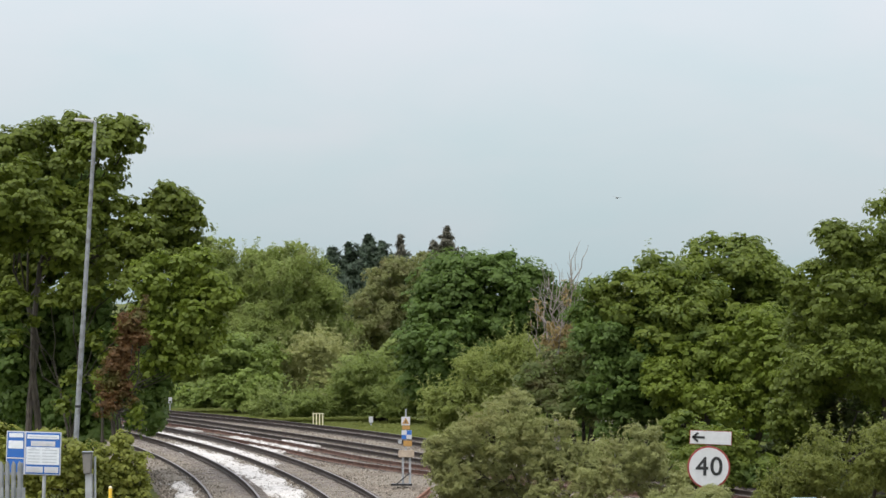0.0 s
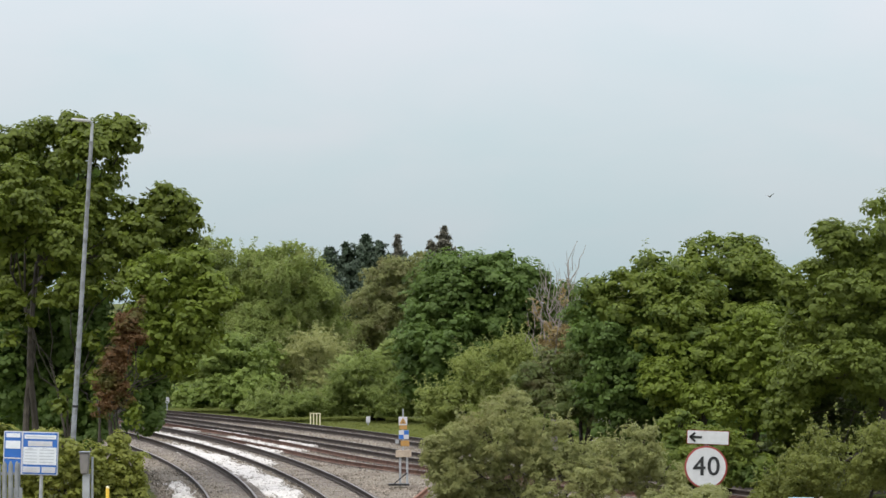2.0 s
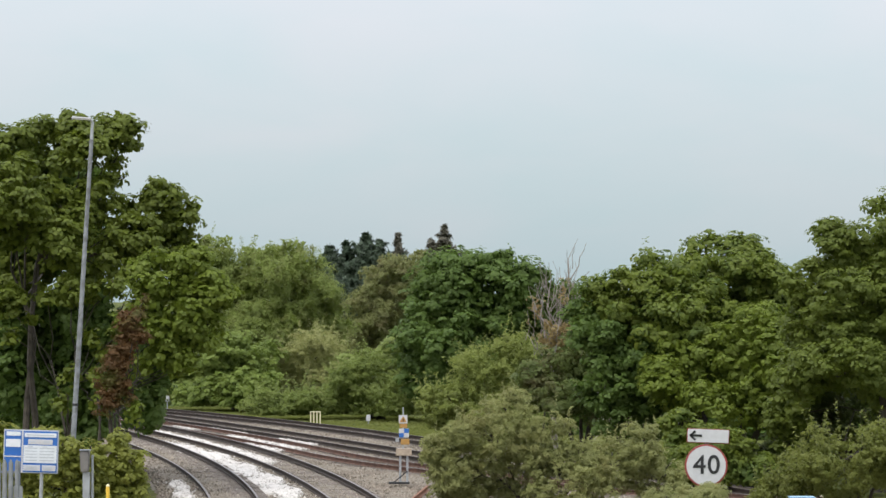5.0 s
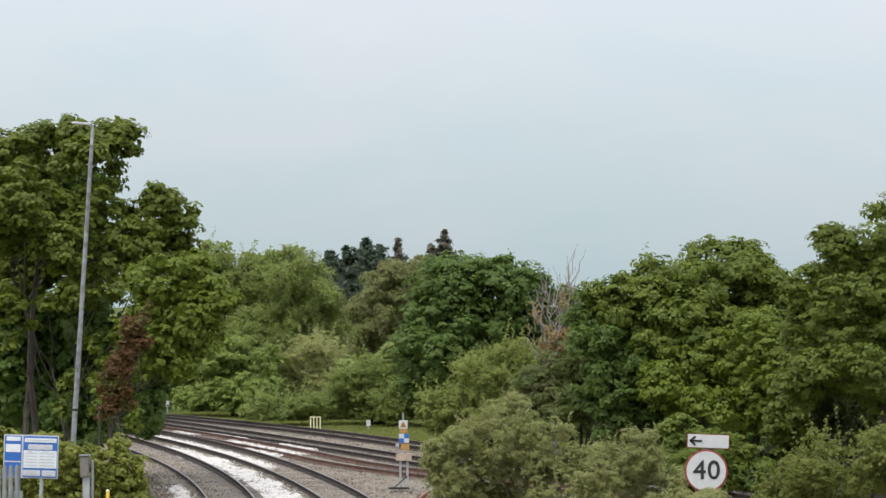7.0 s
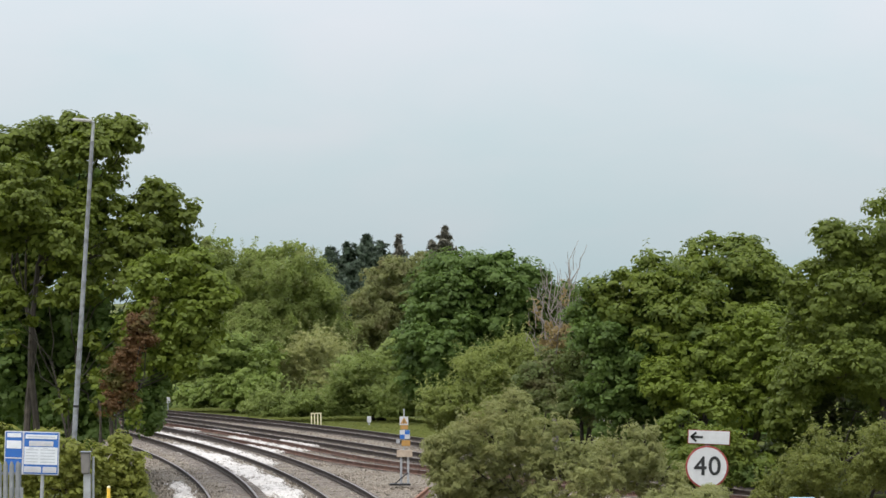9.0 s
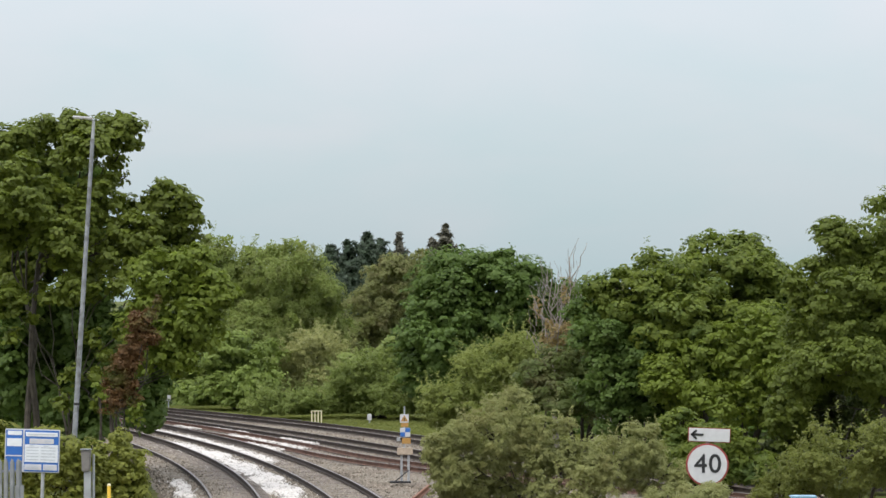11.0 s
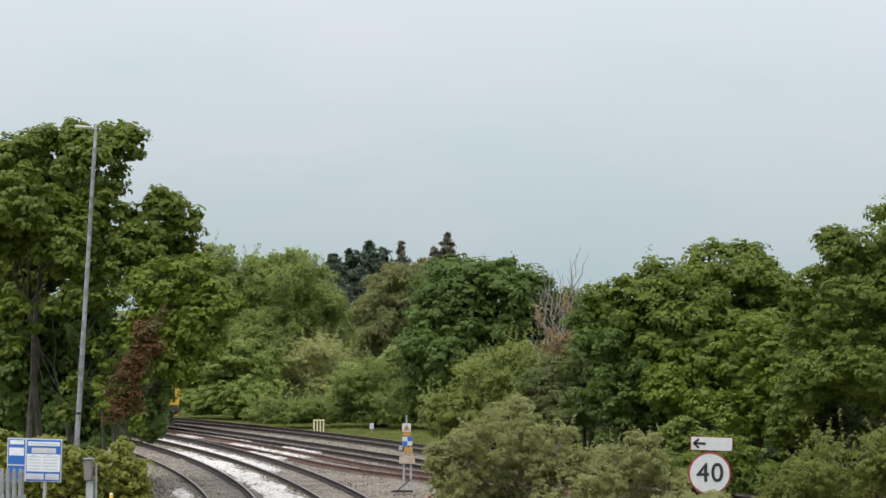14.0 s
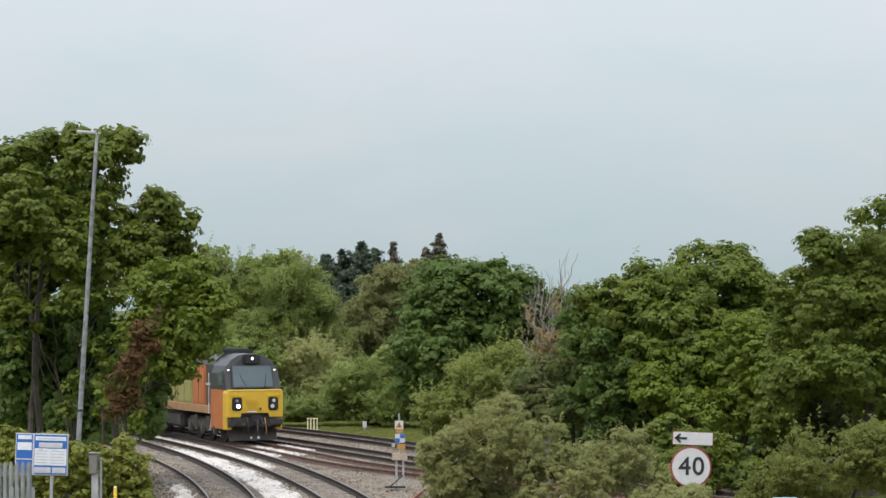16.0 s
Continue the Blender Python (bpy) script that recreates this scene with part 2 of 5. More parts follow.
def thing(name, label, category, at=(0, 0, 0), rz=0, group="", kind=""):
    ob = new(name)
    ob.empty_display_size = 0.3
    ob.matrix_basis = pose(*at, 0, 0, rz)
    return tagged(ob, label, category, group, kind)


def box(bm, size, at, bevel=0.0, turn=None):
    """A box added to bm: size, centre, rounded edges."""
    m = Matrix.Translation(at) @ (turn or Matrix()) @ Matrix.Diagonal((*size, 1))
    made = bmesh.ops.create_cube(bm, size=1, matrix=m)
    if bevel:
        edges = list({e for v in made["verts"] for e in v.link_edges})
        bmesh.ops.bevel(bm, geom=edges, offset=bevel, segments=2, affect="EDGES")
    return bm


def rod(bm, a, b, r0, r1=None, sides=8):
    """A tapered round bar from a to b."""
    a, b = Vector(a), Vector(b)
    d = b - a
    m = Matrix.Translation((a + b) / 2) @ d.to_track_quat("Z", "Y").to_matrix().to_4x4()
    bmesh.ops.create_cone(bm, cap_ends=True, segments=sides, radius1=r0, radius2=r0 if r1 is None else r1, depth=d.length, matrix=m)
    return bm


def boxed(size, at, bevel=0.0, turn=None):
    return box(bmesh.new(), size, at, bevel, turn)


def rodded(a, b, r0, r1=None, sides=8):
    return rod(bmesh.new(), a, b, r0, r1, sides)


def loft(sections, close=True):
    """A skin through rings of points of equal count, capped at both ends."""
    bm = bmesh.new()
    rings = [[bm.verts.new(p) for p in ring] for ring in sections]
    n = len(rings[0])
    for r0, r1 in zip(rings, rings[1:]):
        for i in range(n if close else n - 1):
            bm.faces.new((r0[i], r0[(i + 1) % n], r1[(i + 1) % n], r1[i]))
    if close:
        bm.faces.new(rings[0][::-1])
        bm.faces.new(rings[-1])
    bmesh.ops.recalc_face_normals(bm, faces=bm.faces)
    return bm


def leaf_mesh(name, co, material):
    """A mesh from n x 4 corner points, one leaf each."""
    n, k = co.shape[:2]
    me = bpy.data.meshes.new(name)
    me.vertices.add(k * n)
    me.vertices.foreach_set("co", co.reshape(-1).astype(np.float32))
    me.loops.add(k * n)
    me.loops.foreach_set("vertex_index", np.arange(k * n, dtype=np.int32))
    me.polygons.add(n)
    me.polygons.foreach_set("loop_start", np.arange(0, k * n, k, dtype=np.int32))
    me.update(calc_edges=True)
    me.materials.append(material)
    return me


def unit(v):
    return v / (np.linalg.norm(v, axis=1)[:, None] + 1e-9)


def leaf_blades(rng, centre, normal, size, slim=0.5):
    """Pointed leaf blades at the centres, facing roughly along the normals, each bent along its middle."""
    n = len(centre)
    normal = unit(normal + rng.normal(0, 0.17 if slim > 0.4 else 0.45, (n, 3)))
    side = unit(np.cross(normal, rng.normal(0, 1, (n, 3))))
    up = np.cross(normal, side)
    s = (size * rng.uniform(0.6, 1.35, n))[:, None]
    long = 0.36 / slim
    bend = normal * s * 0.12
    return np.stack([centre - up * s * long * 0.85 - bend, centre - side * s * slim - up * s * long * 0.1, centre + up * s * long - bend, centre + side * s * slim - up * s * long * 0.1], 1)


def leaf_cloud(rng, lobes, leaf, clump, fill, drop=0.0, slim=0.5):
    """Leaves over lobes (x, y, z, rx, rz): each lobe carries smaller lobes, and these carry umbrella-shaped rosettes of
    leaves that face up and out, with gaps between them; larger leaves inside shade the middle."""
    parts_ = []
    feathery = slim < 0.4
    grown = []
    for x, y, z, rx, rz in lobes:
        grown.append((x, y, z, rx * 0.80, rz * 0.80, 0.85))
        if rx > 1.4 * clump:
            for _ in range(15):
                d = rng.normal(0, 1, 3)
                d[1] = -abs(d[1]) if rng.random() < 0.7 else d[1]
                d /= np.linalg.norm(d)
                k = rng.uniform(0.2, 0.42)
                grown.append((x + d[0] * rx * 0.9, y + d[1] * rx * 0.86, z + d[2] * rz * 0.9, rx * k, (0.6 * rz + 0.4 * rx) * k * 0.72, 1.0))
    for x, y, z, rx, rz, dense in grown:
        ry = 0.9 * rx
        mid, half = np.array((x, y, z)), np.array((rx, ry, rz))
        area = 4 * math.pi * ((rx * rz) ** 1.6 / 3 + (rx * ry) ** 1.6 / 3 + (ry * rz) ** 1.6 / 3) ** (1 / 1.6)
        tufts = max(5, int(area / (clump * clump) * (0.75 if feathery else 1.15) * dense))
        d = unit(rng.normal(0, 1, (tufts, 3)))
        d = d[(d[:, 1] < 0.4) | (rng.random(tufts) < 0.35)]
        tufts = len(d)
        lump = 1 + 0.16 * np.sin(3.1 * d[:, 0] + x * 2) * np.sin(2.7 * d[:, 2] + z * 3) + rng.normal(0, 0.10, tufts)
        c = mid + d * half * lump[:, None]
        per = max(8, int(fill * 0.62 * (clump / leaf) ** 2))
        size = clump * rng.uniform(0.42, 0.95, tufts)
        k = np.repeat(np.arange(tufts), per)
        # an umbrella round the axis that leans up and out
        axis = unit(d * 0.75 + np.array((0, -0.15, 0.75)))
        e = unit(unit(rng.normal(0, 1, (len(k), 3))) + axis[k] * np.where(rng.random(len(k)) < 0.85, 1.1, -0.2)[:, None])
        rad = rng.uniform(0.5, 1.0, len(k)) ** 0.6
        p = c[k] + e * (size[k] * rad)[:, None] * np.array((1, 1, 0.62))
        p[:, 2] -= drop * rng.random(len(k)) * clump
        parts_.append(leaf_blades(rng, p, e * 0.7 + axis[k] * 0.8, np.full(len(k), leaf), slim))
        twigs = int(area * (2.4 if feathery and not drop else 0.5))
        if twigs:
            # sprays: leaves along short twigs that stand out of the crown
            d = unit(rng.normal(0, 1, (twigs, 3)) + np.array((0, -0.5, 0.35)))
            root = mid + d * half * 0.88
            run = d + rng.normal(0, 0.4, (twigs, 3)) + np.array((0, 0, 0.9 if feathery and not drop else 0.0))
            per = 18
            k = np.repeat(np.arange(twigs), per)
            along = np.tile(np.linspace(0, 1, per), twigs)[:, None] * rng.uniform(0.4, 1.1, twigs)[k][:, None] * clump * (1.5 if feathery and not drop else 0.8)
            pts = root[k] + run[k] * along + rng.normal(0, (0.09 if feathery else 0.18) * clump, (len(k), 3))
            pts[:, 2] -= 0.25 * along[:, 0] ** 2
            parts_.append(leaf_blades(rng, pts, d[k] * 0.4 + np.array((0, -0.3, 0.7)), np.full(len(k), leaf), slim))
        inner = int(210 * rx * ry * rz) + 40
        q = unit(rng.normal(0, 1, (inner, 3))) * (rng.random(inner) ** 0.4)[:, None] * 0.82
        parts_.append(leaf_blades(rng, mid + q * half, rng.normal(0, 1, (inner, 3)), np.full(inner, leaf * 1.6)))
    co = np.concatenate(parts_)
    return co[co[:, :, 2].min(1) > 0.0]


def stones(name, centre, size, rng, material):
    """Loose angular stones, four corners each."""
    n = len(centre)
    base = np.array([(1, 0, -0.5), (-0.6, 0.85, -0.5), (-0.6, -0.85, -0.5), (0, 0, 0.75)])
    a = rng.uniform(0, 2 * math.pi, n)
    c, s_ = np.cos(a)[:, None], np.sin(a)[:, None]
    pts = base[None] + rng.normal(0, 0.25, (n, 4, 3))
    pts = np.stack([pts[:, :, 0] * c - pts[:, :, 1] * s_, pts[:, :, 0] * s_ + pts[:, :, 1] * c, pts[:, :, 2]], 2)
    co = centre[:, None, :] + pts * (size * rng.uniform(0.6, 1.5, n))[:, None, None]
    tri = np.array([(0, 1, 3), (1, 2, 3), (2, 0, 3), (0, 2, 1)])
    idx = (np.arange(n)[:, None, None] * 4 + tri[None]).reshape(-1)
    me = bpy.data.meshes.new(name)
    me.vertices.add(4 * n)
    me.vertices.foreach_set("co", co.reshape(-1).astype(np.float32))
    me.loops.add(12 * n)
    me.loops.foreach_set("vertex_index", idx.astype(np.int32))
    me.polygons.add(4 * n)
    me.polygons.foreach_set("loop_start", np.arange(0, 12 * n, 3, dtype=np.int32))
    me.update(calc_edges=True)
    me.materials.append(material)
    return new(name, me)


def limb(bm, a, b, r0, r1, rng, bends=3, wander=0.08):
    """A crooked tapered branch."""
    a, b = Vector(a), Vector(b)
    last, r = a, r0
    for i in range(1, bends + 1):
        k = i / bends
        p = a.lerp(b, k)
        if i < bends:
            p += Vector(rng.normal(0, wander, 3)) * (b - a).length
        rn = r0 + (r1 - r0) * k
        rod(bm, last, p, r, rn, 7)
        last, r = p, rn
    return bm


def tree(name, label, category, seed, lobes, material, base, leaf=0.15, clump=0.55, fill=2.1, stems=1, thick=0.28, ground=0.0, drop=0.0, bark=None, group="", loose=(), slim=0.5):
    """A tapered trunk (or several stems), limbs to each lobe of the crown, and a crown of leaves in tufts."""
    rng = np.random.default_rng(seed)
    bx, by = base
    t = thing(name, label, category, (bx, by, ground), group=group)
    local = [(x - bx, y - by, z - ground, rx, rz) for x, y, z, rx, rz in lobes]
    low = min(z - rz for _, _, z, _, rz in local)
    high = max(z for _, _, z, _, _ in local)
    bm = bmesh.new()
    fork = max(0.5, low * 0.6 + high * 0.25)
    tops = []
    for s in range(stems):
        a = Vector(((s - (stems - 1) / 2) * thick * 2.2, rng.uniform(-0.2, 0.2), 0))
        top = Vector((a.x * 2.5 + rng.uniform(-0.3, 0.3), rng.uniform(-0.3, 0.3), fork * rng.uniform(0.9, 1.2)))
        limb(bm, a, top, thick * 1.15, thick * 0.75, rng, 4, 0.03)
        rod(bm, a - Vector((0, 0, 0.3)), a + Vector((0, 0, 0.25)), thick * 1.6, thick * 1.12, 9)
        tops.append(top)
    part("trunk", bm, bark or BARK, t)
    for i, (x, y, z, rx, rz) in enumerate(local):
        top = min(tops, key=lambda p: abs(p.x - x))
        bm = limb(bmesh.new(), top, (x, y + 0.5 * rx, z), thick * 0.32, 0.02, rng)
        for _ in range(3):
            d = Vector(rng.normal(0, 1, 3)).normalized()
            limb(bm, (x, y + 0.5 * rx, z), (x + d.x * rx * 0.85, y + abs(d.y) * rx * 0.8, z + abs(d.z) * rz * 0.85), 0.05, 0.012, rng, 2)
        part("limb", bm, bark or BARK, t)
    fixed = [lobe for i, lobe in enumerate(local) if i not in loose]
    crown = new("crown", leaf_mesh("crown", leaf_cloud(rng, fixed, leaf, clump, fill, drop, slim), material))
    crown.parent = t
    for i in loose:
        bough = new("bough", leaf_mesh("bough", leaf_cloud(rng, [local[i]], leaf, clump, fill, drop, slim), material))
        bough.parent = t
    return t



# ---- ground and tracks ----


def way1(y):
    return -13.158 - 0.26505 * (y - 125) - 0.0022641 * (y - 125) ** 2


def plain2(y):
    return -10.179 - 0.27468 * (y - 125) - 0.002079 * (y - 125) ** 2


def way2(y):
    return plain2(y) + 0.4 * min(1.0, max(0.0, (155 - y) / 35))


def way3(y):
    return plain2(y) + 1.89 * (max(0.0, 165 - y) / 25) ** 0.9 + 0.012 * max(0.0, 118 - y) ** 2


def way4(y):
    return -4.28 - 0.37567 * (y - 125) - 0.0009887 * (y - 125) ** 2 + 0.004 * max(0.0, 118 - y) ** 2


def way5(y):
    if y < 130:
        return -1.72 - 0.37 * (y - 130)
    return -1.72 - 0.37 * (y - 130) - 0.0035177 * (y - 130) ** 2


def slope_of(way, y):
    return (way(y + 0.05) - way(y - 0.05)) / 0.1


GROUND_Z = -0.45
bm = bmesh.new()
bmesh.ops.create_grid(bm, x_segments=40, y_segments=40, size=2000)
ground = new("ground", mesh_of("ground", bm, GRASS))
ground.location.z = GROUND_Z
tagged(ground, "rough grass ground beside the railway", "ground", kind="structure")

bm = bmesh.new()
rng = np.random.default_rng(5)
rows = []
for j in range(420):
    y = 58 + j * 0.5
    left, right = way1(y) - 2.6, min(way5(y) + 2.3, 22 if y < 100 else 99)
    n = 46
    row = []
    for i in range(n + 1):
        k = i / n
        x = left + (right - left) * k
        edge = min(k, 1 - k) * (right - left)
        z = -0.215 + rng.normal(0, 0.022) - 0.34 * max(0.0, 1 - edge / 0.9)
        row.append(bm.verts.new((x, y, z)))
    rows.append(row)
for a, b in zip(rows, rows[1:]):
    for i in range(len(a) - 1):
        bm.faces.new((a[i], a[i + 1], b[i + 1], b[i]))
ballast = new("ballast", mesh_of("ballast", bm, BALLAST))
tagged(ballast, "grey-brown stone track ballast", "ballast", kind="structure")

RAIL_SECTION = [(-0.036, 0.0), (0.036, 0.0), (0.036, -0.035), (0.01, -0.05), (0.01, -0.135), (0.075, -0.155), (0.075, -0.165),
                (-0.075, -0.165), (-0.075, -0.155), (-0.01, -0.135), (-0.01, -0.05), (-0.036, -0.035)]


def rail(way, side, y0, y1, lift, cant):
    bm = bmesh.new()
    n = int((y1 - y0) / 1.0)
    rings = []
    for i in range(n + 1):
        y = y0 + (y1 - y0) * i / n
        s = slope_of(way, y)
        nx, ny = Vector((1, -s)).normalized()
        cx, cy = way(y) + nx * side * 0.7525, y + ny * side * 0.7525
        rings.append([bm.verts.new((cx + u * nx, cy + u * ny, w + lift + side * cant / 2)) for u, w in RAIL_SECTION])
    m = len(RAIL_SECTION)
    for a, b in zip(rings, rings[1:]):
        for i in range(m):
            f = bm.faces.new((a[i], b[i], b[(i + 1) % m], a[(i + 1) % m]))
            f.material_index = 1 if i == 0 else 0
    bmesh.ops.recalc_face_normals(bm, faces=bm.faces)
    return bm


sleeper_mesh = mesh_of("sleeper", boxed((2.5, 0.26, 0.16), (0, 0, 0), 0.02), SLEEPER)


def track(way, y0, y1, lift, label, s0, s1, metal=None, cant=0.0):
    t = thing("railway_track", label, "railway track", group="railway tracks", kind="structure")
    for side in (-1, 1):
        part("rail", rail(way, side, y0, y1, lift, cant), [metal or RAIL_SIDE, RAIL_TOP], t)
    y, count = s0, 0
    while y < s1 and count < 290:
        s = slope_of(way, y)
        ob = new("sleeper", sleeper_mesh)
        ob.parent = t
        ob.matrix_basis = pose(way(y), y, -0.288 + lift + 0.006 * math.sin(y * 7), 0, -math.degrees(cant / 1.5), math.degrees(math.atan2(-s, 1)))
        y += 0.65 / math.hypot(1, s)
        count += 1
    return t


track(way1, 60, 270, 0.0, "curved running line with rusty rails on pale ballast", 84, 150, cant=0.11)
track(way2, 60, 270, 0.004, "curved running line with worn rails and white stone beside it", 84, 150, cant=0.05)
track(way3, 88, 165, 0.009, "diverging line with brown rails at the junction points", 96, 150, RAIL_RUST)
track(way4, 86, 200, 0.002, "straight running line beyond the junction", 100, 160)
track(way5, 94, 200, 0.006, "farthest running line beside the grass bank", 105, 165)


def stone_strip(way, off0, off1, y0, y1, seed, label):
    """A low uneven spill of white stone along a track."""
    rng = np.random.default_rng(seed)
    bm = bmesh.new()
    n = int((y1 - y0) / 0.25)
    rings = []
    for i in range(n + 1):
        k = i / n
        y = y0 + (y1 - y0) * k
        s = slope_of(way, y)
        nx, ny = Vector((1, -s)).normalized()
        taper = min(1, k * 6, (1 - k) * 6) ** 0.5 if 0 < k < 1 else 0
        mid, half = (off0 + off1) / 2, (off1 - off0) / 2 * taper
        lo = mid - half * (1 + 0.25 * math.sin(y * 1.3 + seed)) - rng.normal(0, 0.05)
        hi = mid + half * (1 + 0.25 * math.sin(y * 0.9 + 2 * seed)) + rng.normal(0, 0.05)
        rings.append([bm.verts.new((way(y) + nx * u, y + ny * u, h + rng.normal(0, 0.014)))
                      for u, h in ((lo, -0.28), (lo + 0.1 * (hi - lo), -0.15), (lo + 0.35 * (hi - lo), -0.115), (lo + 0.65 * (hi - lo), -0.115), (lo + 0.9 * (hi - lo), -0.15), (hi, -0.28))])
    for a, b in zip(rings, rings[1:]):
        for i in range(5):
            bm.faces.new((a[i], a[i + 1], b[i + 1], b[i]))
    n = int((y1 - y0) * 24)
    sy = rng.uniform(y0, y1, n)
    su = rng.normal((off0 + off1) / 2, (off1 - off0) * 0.34, n)
    sx = np.array([way(v) for v in sy]) + su
    bits = stones("white_stone", np.stack([sx, sy, np.where(np.abs(su - (off0 + off1) / 2) < (off1 - off0) * 0.4, -0.115, -0.2)], 1), 0.045, rng, WHITE_STONES)
    tagged(bits, "loose white stones scattered along the track", "stone", group="white stone spills", kind="stuff")
    ob = new("white_stone", mesh_of("white_stone", bm, PALE_STONE))
    return tagged(ob, label, "stone", group="white stone spills", kind="stuff")


stone_strip(way2, -2.6, -1.12, 92, 129, 1, "white stone spilled between the two curved tracks")
stone_strip(way2, -0.62, 0.25, 112, 139, 2, "white stone spilled between the rails")
stone_strip(way1, -1.75, -1.15, 93, 102, 3, "small patch of white stone beside the rail")
stone_strip(way3, 0.05, 0.5, 121.5, 134, 4, "narrow line of white stone inside the points")
stone_strip(way3, -1.15, -0.75, 121, 127, 5, "patch of white stone beside the diverging line")
stone_strip(way3, 1.45, 2.0, 125, 130.5, 6, "patch of white stone at the junction")
stone_strip(way3, 1.35, 1.75, 135, 141, 7, "thin line of white stone beside the rail")
stone_strip(way3, 0.3, 0.6, 139, 143, 8, "thin patch of white stone between the rails")

rng = np.random.default_rng(9)
n = 60000
sy = 88 + 72 * rng.random(n) ** 1.3
lo = np.array([way1(v) - 2.3 for v in sy])
hi = np.array([min(way5(v) + 1.6, way3(v) + 9) for v in sy])
sx = lo + (hi - lo) * rng.random(n)
loose = stones("ballast_stones", np.stack([sx, sy, np.full(n, -0.212)], 1), 0.045, rng, STONES)
tagged(loose, "loose grey and brown ballast stones", "stone", kind="stuff")
LOBES_HOLLOW = [(15.37, 116.0, 1.43, 1.41, 1.41), (17.25, 117.2, 1.43, 1.64, 1.41), (19.12, 115.0, 1.43, 1.64, 1.41), (14.32, 116.5, 0.14, 1.17, 1.17), (12.91, 115.7, -0.68, 0.94, 1.03)]
LOBES_SIGNGRASS = [(5.62, 58.4, 2.52, 0.3, 0.16), (5.09, 57.5, 2.49, 0.42, 0.23), (4.6, 58.1, 2.34, 0.35, 0.28), (5.44, 57.0, 2.38, 0.35, 0.28)]
LOBES_LEFT = [(-15.72, 100.0, 11.51, 1.25, 1.1), (-14.51, 101.0, 11.88, 1.14, 1.01), (-12.82, 99.0, 11.62, 1.04, 0.94), (-11.46, 99.5, 12.35, 0.68, 0.6), (-12.22, 100.5, 12.34, 0.67, 0.59), (-13.33, 100.6, 12.41, 0.77, 0.68), (-10.16, 99.4, 10.13, 0.68, 0.6), (-9.18, 99.6, 9.48, 0.56, 0.5), (-9.76, 100, 9.35, 0.81, 0.71), (-15.12, 99, 9.22, 1.24, 1.09), (-13.45, 98.5, 9.51, 1.31, 1.16), (-12.22, 99.0, 9.92, 0.88, 0.77), (-10.84, 98.8, 8.82, 0.88, 0.79), (-11.22, 99, 7.82, 1.2, 1.06), (-9.84, 100.2, 8.24, 0.85, 0.75), (-13.36, 104.0, 7.88, 1.16, 1.04), (-15.75, 104.5, 7.57, 1.16, 1.05), (-15.01, 97, 9.95, 1.37, 1.21), (-13.12, 97.5, 8.39, 0.98, 0.87), (-11.49, 99.6, 12.82, 0.44, 0.4), (-11.03, 99.3, 12.44, 0.32, 0.29), (-8.87, 99.6, 9.74, 0.36, 0.33), (-11.7, 100.2, 11.36, 0.53, 0.46), (-11.69, 99.6, 10.68, 0.52, 0.46), (-11.15, 99.6, 9.68, 0.52, 0.46), (-10.6, 99.4, 9.79, 0.44, 0.39), (-15.2, 99.5, 12.21, 0.52, 0.46), (-14.83, 100.4, 12.4, 0.49, 0.43)]
LOBES_LEFT_BACK = [(-15.67, 104.0, 10.61, 1.51, 1.33), (-13.89, 104.5, 10.52, 1.31, 1.15), (-15.54, 106, 8.76, 1.82, 1.6), (-13.17, 105.0, 8.52, 1.23, 1.08), (-11.06, 104.5, 8.14, 0.8, 0.71), (-15.8, 107, 4.24, 1.73, 1.73), (-13.81, 107.5, 4.22, 1.85, 1.85), (-11.79, 105, 4.71, 1.27, 1.27), (-15.97, 106, 5.97, 1.28, 1.28), (-13.62, 106, 5.97, 1.28, 1.28), (-15.69, 107, 2.51, 1.51, 1.51), (-13.4, 106, 2.33, 1.5, 1.5)]
LOBES_BEHIND_L = [(-22.47, 135.0, 5.61, 3.27, 4.09), (-19.75, 136.6, 3.43, 2.18, 2.45), (-22.47, 133.0, 1.25, 3.27, 2.45), (-18.38, 136.0, 1.79, 2.45, 2.18)]
LOBES_WILLOW = [(-14.51, 180.0, 8.52, 1.64, 1.89), (-12.15, 181.8, 7.43, 2.55, 2.25), (-9.6, 178.4, 7.5, 2.62, 2.25), (-8.29, 180.7, 6.34, 1.64, 2.0), (-11.05, 178.7, 4.7, 3.64, 2.18), (-13.24, 180.0, 5.06, 2.18, 2.55), (-7.24, 181.2, 4.15, 1.64, 2.0), (-15.78, 179.1, 6.7, 1.45, 2.18), (-15.78, 180.9, 3.06, 2.18, 2.55), (-14.26, 181.0, 9.04, 0.88, 0.79), (-12.55, 180.0, 9.1, 0.95, 0.85), (-10.88, 179.5, 9.24, 0.94, 0.85), (-9.3, 180.5, 9.03, 0.88, 0.79), (-8.0, 180.0, 8.37, 0.95, 0.85), (-15.82, 180.0, 8.92, 0.95, 0.85)]
LOBES_OLIVE = [(-3.76, 198.0, 7.3, 1.8, 1.8), (-1.84, 199.0, 8.22, 1.36, 1.52), (-5.36, 196.9, 5.1, 1.8, 2.2), (-3.16, 198.8, 4.7, 2.0, 2.8), (-5.76, 197.4, 2.7, 1.8, 1.8), (-0.96, 198.0, 5.9, 2.0, 2.4), (-3.36, 200.0, 1.9, 2.8, 2.0)]
